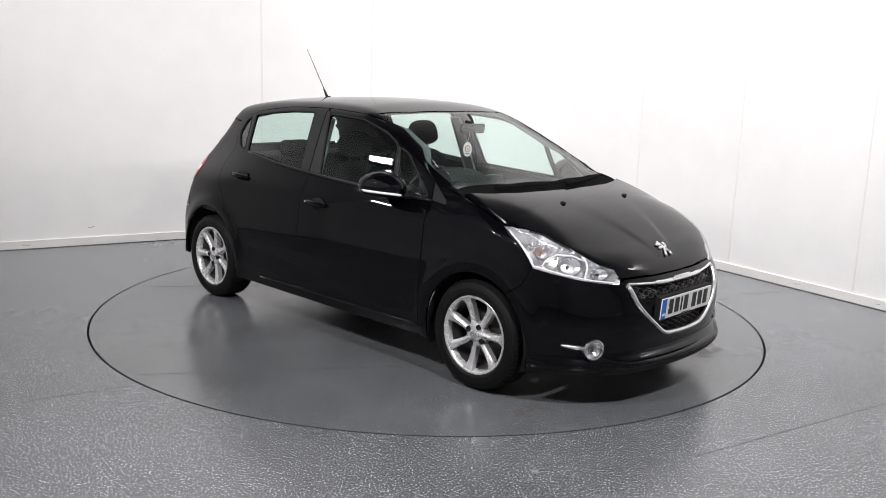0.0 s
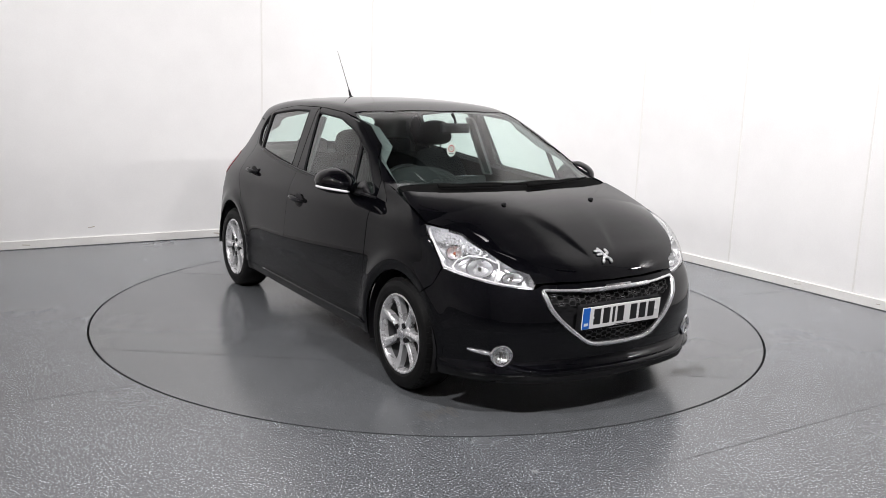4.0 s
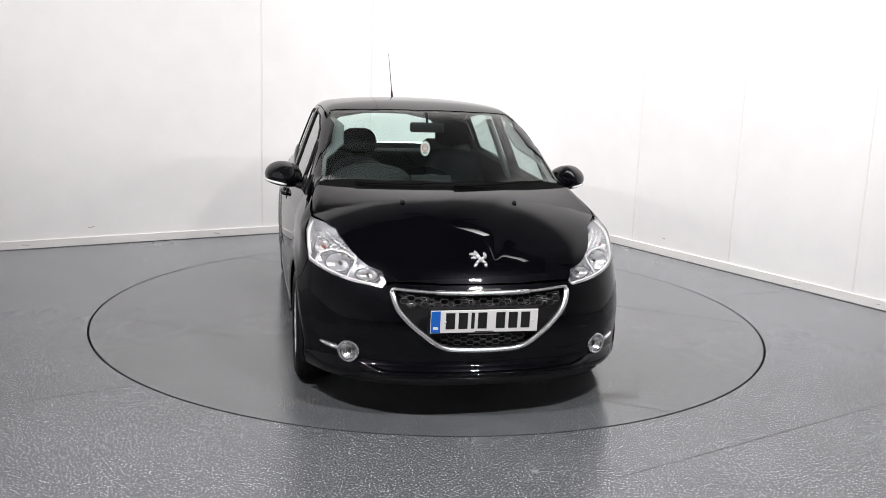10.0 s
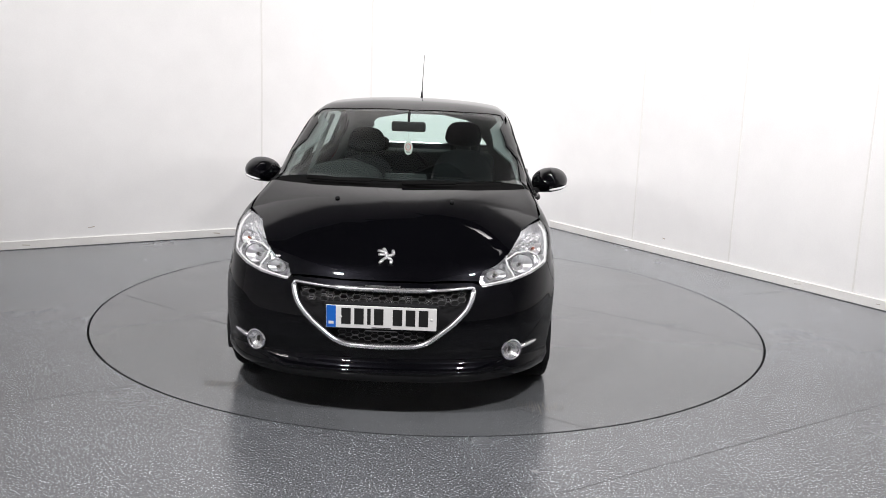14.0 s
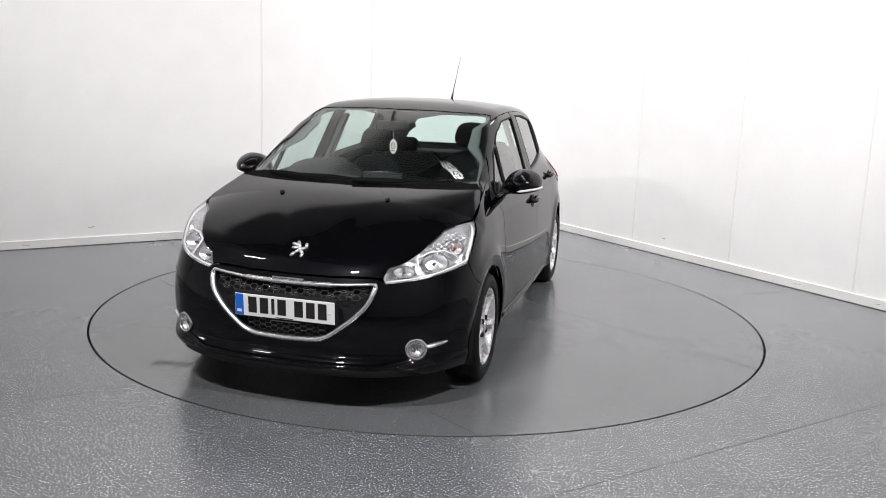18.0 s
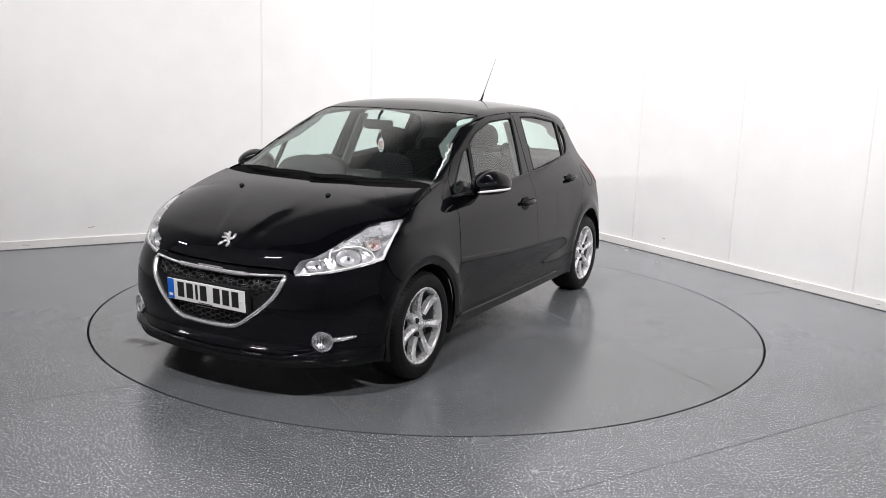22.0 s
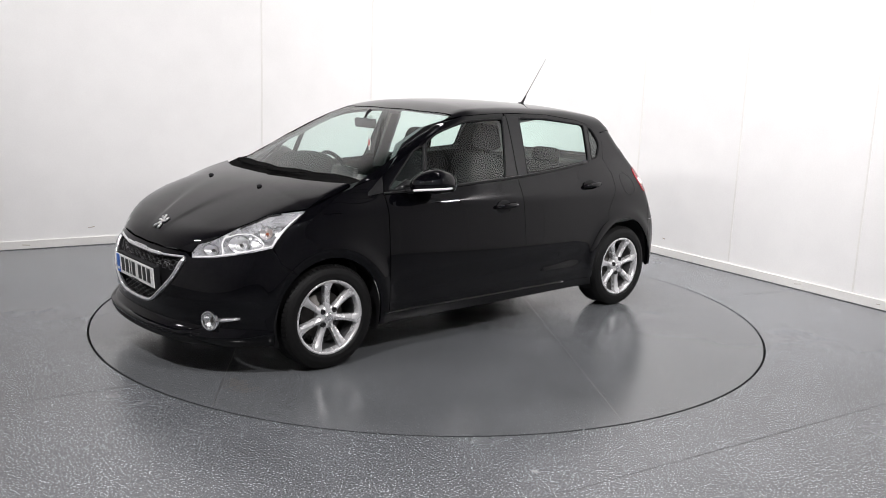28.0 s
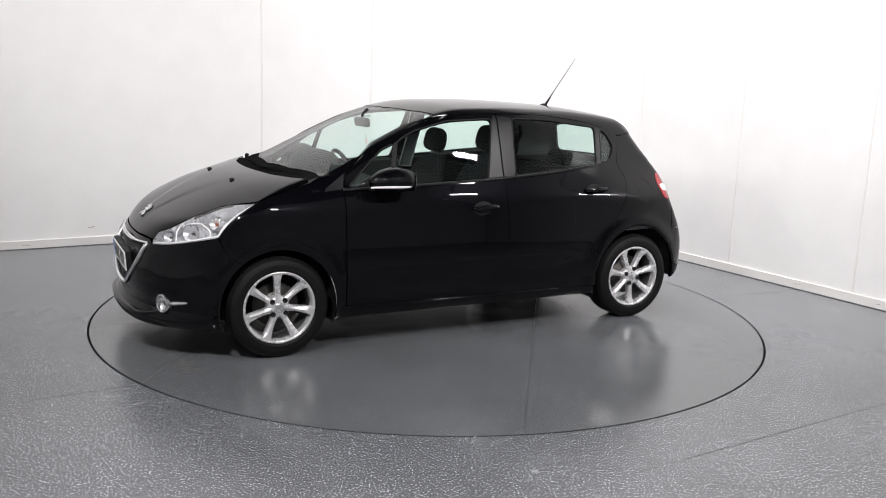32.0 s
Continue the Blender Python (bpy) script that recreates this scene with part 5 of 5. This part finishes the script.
    part("mast_foot", tube([(-1.013, 0, base.z + 0.005), (-1.055, 0, base.z + 0.065)], [0.011, 0.006], 8), PLASTIC, aer)
    part("mast", tube([(-1.04, 0, base.z + 0.047), (-1.261, 0, 1.786)], [0.0034, 0.0016], 6), PLASTIC, aer)
    # wipers on the scuttle, both sweeping the same way
    for pivot, y0, y1 in ((-0.50, -0.52, 0.16), (0.10, 0.02, 0.57)):
        line = [(1.185 - 0.34 * y * y - 0.02 * (y - y0), y) for y in np.linspace(y0, y1, 14)]
        P = [Vector(p) + Vector((0.006, 0, 0.016)) for p in on_top(line)]
        wp = part("wiper", tube([P[0], P[3], P[7]], [0.012, 0.009, 0.006], 8), SCUTTLE, car, "black windscreen wiper")
        part("blade", tube([p + Vector((-0.012, 0, 0.004)) for p in P], 0.0055, 6), SCUTTLE, wp)
    scut = on_top([(1.265, 0.0), (1.25, 0.22), (1.22, 0.42), (1.155, 0.60), (1.055, 0.71), (0.965, 0.695), (0.975, 0.62), (1.05, 0.35), (1.09, 0.0)])
    fl = flat_of(cabin_flat, scut)
    part("scuttle_panel", panel(cabin_rays, fl + [(x, 0.7 * math.pi - q) for x, q in fl[1:-1]][::-1], step=0.04, lift=-0.014, flange=0.0), SCUTTLE, car, "black scuttle panel below the windscreen")
    # lower front lip: a crisp shelf, gloss above and plastic below
    def lip_section(name, section, mat, label):
        b, rings = bmesh.new(), []
        for y in np.linspace(-0.64, 0.64, 53):
            base = on_front([(y, 0.230)])[0]
            lift = 0.016 * max(0.0, abs(y) - 0.45) / 0.15
            fade = min(1.0, (0.64 - abs(y)) / 0.16)
            rings.append([b.verts.new((base[0] + dx * max(fade, 0.3) - 0.030 * (1 - fade), y, z + lift * (z - 0.15) / 0.08)) for dx, z in section])
        for r0, r1 in zip(rings, rings[1:]):
            for i in range(len(section) - 1):
                f = b.faces.new((r0[i], r0[i + 1], r1[i + 1], r1[i]))
        bmesh.ops.recalc_face_normals(b, faces=b.faces)
        if sum(f.normal.x for f in b.faces) < 0:
            bmesh.ops.reverse_faces(b, faces=b.faces)
        part(name, b, mat, car, label)
    lip_section("front_lip", ((-0.045, 0.258), (-0.024, 0.253), (-0.004, 0.247), (0.008, 0.243), (0.012, 0.238), (0.013, 0.231), (0.009, 0.221)), PAINT, "gloss black lower lip")
    lip_section("lip_skirt", ((0.007, 0.2205), (0.008, 0.206), (0.000, 0.190), (-0.020, 0.180), (-0.080, 0.176)), PLASTIC, "black plastic lip skirt")


def _moved(bm, by):
    bmesh.ops.translate(bm, vec=by, verts=bm.verts)
    return bm


def build_cabin(car):
    # lining: headliner and pillar trims inside the shell
    low = on_side([(0.985, 1.012)] + FRAME_TOP[:9] + [(-1.165, 1.26), (-1.36, 1.258)])
    rear = on_top([(-1.34, 0.45), (-1.36, 0.2)])
    scr = on_top([(0.965, 0.690), (0.72, 0.645), (0.45, 0.598), (0.19, 0.550), (0.235, 0.35), (0.26, 0.0)])
    L, R, S = (flat_of(cabin_flat, q) for q in (low, rear, scr))
    mir = lambda seq: [(x, 0.7 * math.pi - q) for x, q in seq]
    out = L + R + mir(R)[::-1] + mir(L)[::-1] + mir(S[:-1]) + [S[-1]] + S[:-1][::-1]
    part("headlining", panel(cabin_rays, out, step=0.06, lift=-0.028, flange=0.0), HEADLINE, car, "pale grey headlining and pillar trim")
    ap = flat_of(cabin_flat, on_side([(0.97, 1.015), (0.838, 1.060), (0.62, 1.228), (0.42, 1.322), (0.20, 1.380)])) + flat_of(cabin_flat, on_top([(0.215, 0.565), (0.45, 0.605), (0.72, 0.652), (0.955, 0.695)]))
    both("windscreen_pillar_trim", panel(cabin_rays, ap, step=0.05, lift=-0.024, flange=0.012), PILLAR_TRIM, car, "pale grey windscreen pillar trim")
    both("pillar_trim", panel(side_rays, [(-0.165, 0.95), (-0.265, 0.95), (-0.295, 1.36), (-0.205, 1.36)], step=0.06, lift=-0.055, flange=0.02), PILLAR_TRIM, car, "grey inner pillar trim")
    # dashboard
    d = box(0.50, 1.34, 0.36, None, 0.07, None, 4)
    for v in d.verts:
        if v.co.z > 0:
            v.co.z += -0.20 * max(0.0, v.co.x) - 0.10 * v.co.y ** 2
        v.co.x -= 0.30 * v.co.y ** 2
    dash = part("dashboard", _moved(d, (0.76, 0, 0.815)), DASH, car, "dark grey plastic dashboard")
    hoodb = ball(0.17, 0.235, 0.100, pose(0.66, -0.37, 0.990), None, 20, 12, 0.9)
    part("instrument_hood", hoodb, DASH, dash)
    part("screen_rim", tube([(0.60, -0.125, 1.015), (0.595, 0.0, 1.02), (0.60, 0.125, 1.015)], 0.003, 6), CHROME, dash, "bright trim on the centre screen")
    part("centre_screen", box(0.04, 0.26, 0.13, pose(0.62, 0, 0.955, 0, -15), 0.012), DASH, dash, "black centre screen")
    # steering wheel, on the car's right
    ringp = [(0.0, 0.172 * math.cos(a), 0.165 * math.sin(a)) for a in np.linspace(0, 2 * math.pi, 40, endpoint=False)]
    sw = part("steering_wheel", tube(ringp, 0.015, 10, True, None, 1.0, Vector((1, 0, 0))), SATIN, car, "black leather steering wheel", m=pose(0.43, -0.37, 0.925, 0, 24, 0))
    part("wheel_boss", ball(0.035, 0.075, 0.06, None, None, 16, 10, 0.8), PLASTIC, sw)
    for sy in (1, -1):
        part("wheel_spoke", box(0.018, 0.11, 0.03, pose(0.0, sy * 0.11, 0.0), 0.006), PLASTIC, sw)
    # front seats
    def seat(y, x0, hz):
        back = ball(0.075, 0.235, 0.31, None, None, 28, 20, 0.62)
        for v in back.verts:
            k = (v.co.z + 0.30) / 0.60
            v.co.y *= 1.0 - 0.22 * max(0.0, k - 0.45)
            v.co.x += 0.045 * (v.co.y / 0.23) ** 2 - 0.02
            v.co.x -= 0.30 * (v.co.z + 0.30)
        cush = box(0.50, 0.48, 0.15, pose(0.24, 0, -0.28, 0, -6), 0.05, None, 4)
        s = part("front_seat", _moved(back, (x0, y, hz - 0.42)), CLOTH, car, "dark grey cloth front seat")
        part("seat_cushion", _moved(cush, (x0, y, hz - 0.42)), CLOTH, s)
        hr = ball(0.055, 0.128, 0.088, pose(0, 0, 0, 0, -10), None, 24, 14, 0.66)
        for v in hr.verts:
            v.co.y *= 1.0 - 1.6 * max(-0.03, v.co.z)
        part("head_restraint", _moved(hr, (x0 - 0.195, y, hz)), CLOTH, s, "padded head restraint")
        for dy in (0.05, -0.05):
            part("restraint_post", tube([(x0 - 0.19, y + dy, hz - 0.14), (x0 - 0.195, y + dy, hz - 0.05)], 0.006, 8), DARK_METAL, s)
    seat(0.345, -0.145, 1.218)
    seat(-0.345, -0.085, 1.158)
    # rear bench and parcel shelf
    rb = box(0.14, 1.18, 0.55, None, 0.05, None, 3)
    for v in rb.verts:
        v.co.x -= 0.35 * (v.co.z + 0.27)
    bench = part("rear_bench", _moved(rb, (-0.72, 0, 0.76)), CLOTH, car, "dark grey cloth rear bench")
    part("bench_cushion", box(0.48, 1.18, 0.15, pose(-0.52, 0, 0.50, 0, -6), 0.05, None, 3), CLOTH, bench)
    for y in (-0.36, 0.36):
        part("head_restraint", box(0.09, 0.24, 0.11, pose(-0.925, y, 1.085, 0, -12), 0.04, None, 3), CLOTH, bench, "padded head restraint")
    part("parcel_shelf", box(0.52, 1.12, 0.03, pose(-1.20, 0, 1.0), 0.01), DASH, car, "dark parcel shelf")
    part("cabin_floor", box(2.3, 1.30, 0.05, pose(-0.2, 0, 0.43), 0.01), DASH, car, "dark carpet")
    # inner mirror
    im = part("inner_mirror", box(0.035, 0.215, 0.062, pose(0.45, 0, 1.300, 0, 8), 0.014, None, 3), PLASTIC, car, "black interior mirror")
    part("mirror_arm", tube([(0.46, 0, 1.32), (0.44, 0, 1.36), (0.41, 0, 1.385)], [0.008, 0.008, 0.011], 8), PLASTIC, im)


def air_freshener():
    """A card tag that hangs from the inner mirror."""
    tag = thing("air_freshener", "white oval card air freshener hanging inside the windscreen", "air freshener")
    out = [(0.030 * math.cos(a), 0.046 * math.sin(a)) for a in np.linspace(0, 2 * math.pi, 32, endpoint=False)]
    m = pose(0.414, 0, 1.166, 0, 0, -22) @ Matrix(((0, 0, 1, 0), (1, 0, 0, 0), (0, 1, 0, 0), (0, 0, 0, 1)))
    part("card", prism(out, 0.003, m), TAG_WHITE, tag, "white card", False)
    for sgn in (1, -1):
        z = 0.0042 if sgn > 0 else -0.0012
        ring = [m @ Vector((0.017 * math.cos(a), 0.004 + 0.020 * math.sin(a), z)) for a in np.linspace(0, 2 * math.pi, 24, endpoint=False)]
        part("red_ring", tube(ring, 0.0028, 5, True), TAG_RED, tag, "red ring mark")
        core = [m @ Vector((x, 0.004 + y, z)) for x, y in ((-0.006, 0.008), (0.006, 0.004), (-0.006, -0.002), (0.006, -0.008))]
        part("mark", tube(core, 0.002, 5), INK, tag)
        part("word_bar", box(0.030, 0.006, 0.001, m @ pose(0, -0.028, z), 0), INK, tag, smooth=False)
    part("cord", tube([(0.414, 0, 1.212), (0.43, 0, 1.27), (0.45, 0, 1.31)], 0.0012, 5), TAG_WHITE, tag, "thin cord")
    return tag


def motions():
    times = [0.25 * k for k in range(129)]
    def turn(t):
        return pose(0, 0, 0, 0, 0, SPIN0 + SPIN * t)
    walk(disc_thing, [(t, turn(t)) for t in times])
    walk(tag_thing, [(t, turn(t) @ pose(OFFX, OFFY, 0)) for t in times])
    walk(car_thing, [(t, turn(t) @ pose(OFFX, OFFY, 0)) for t in times])


studio()
disc_thing = turntable()
car_thing = build_car()
tag_thing = air_freshener()
motions()
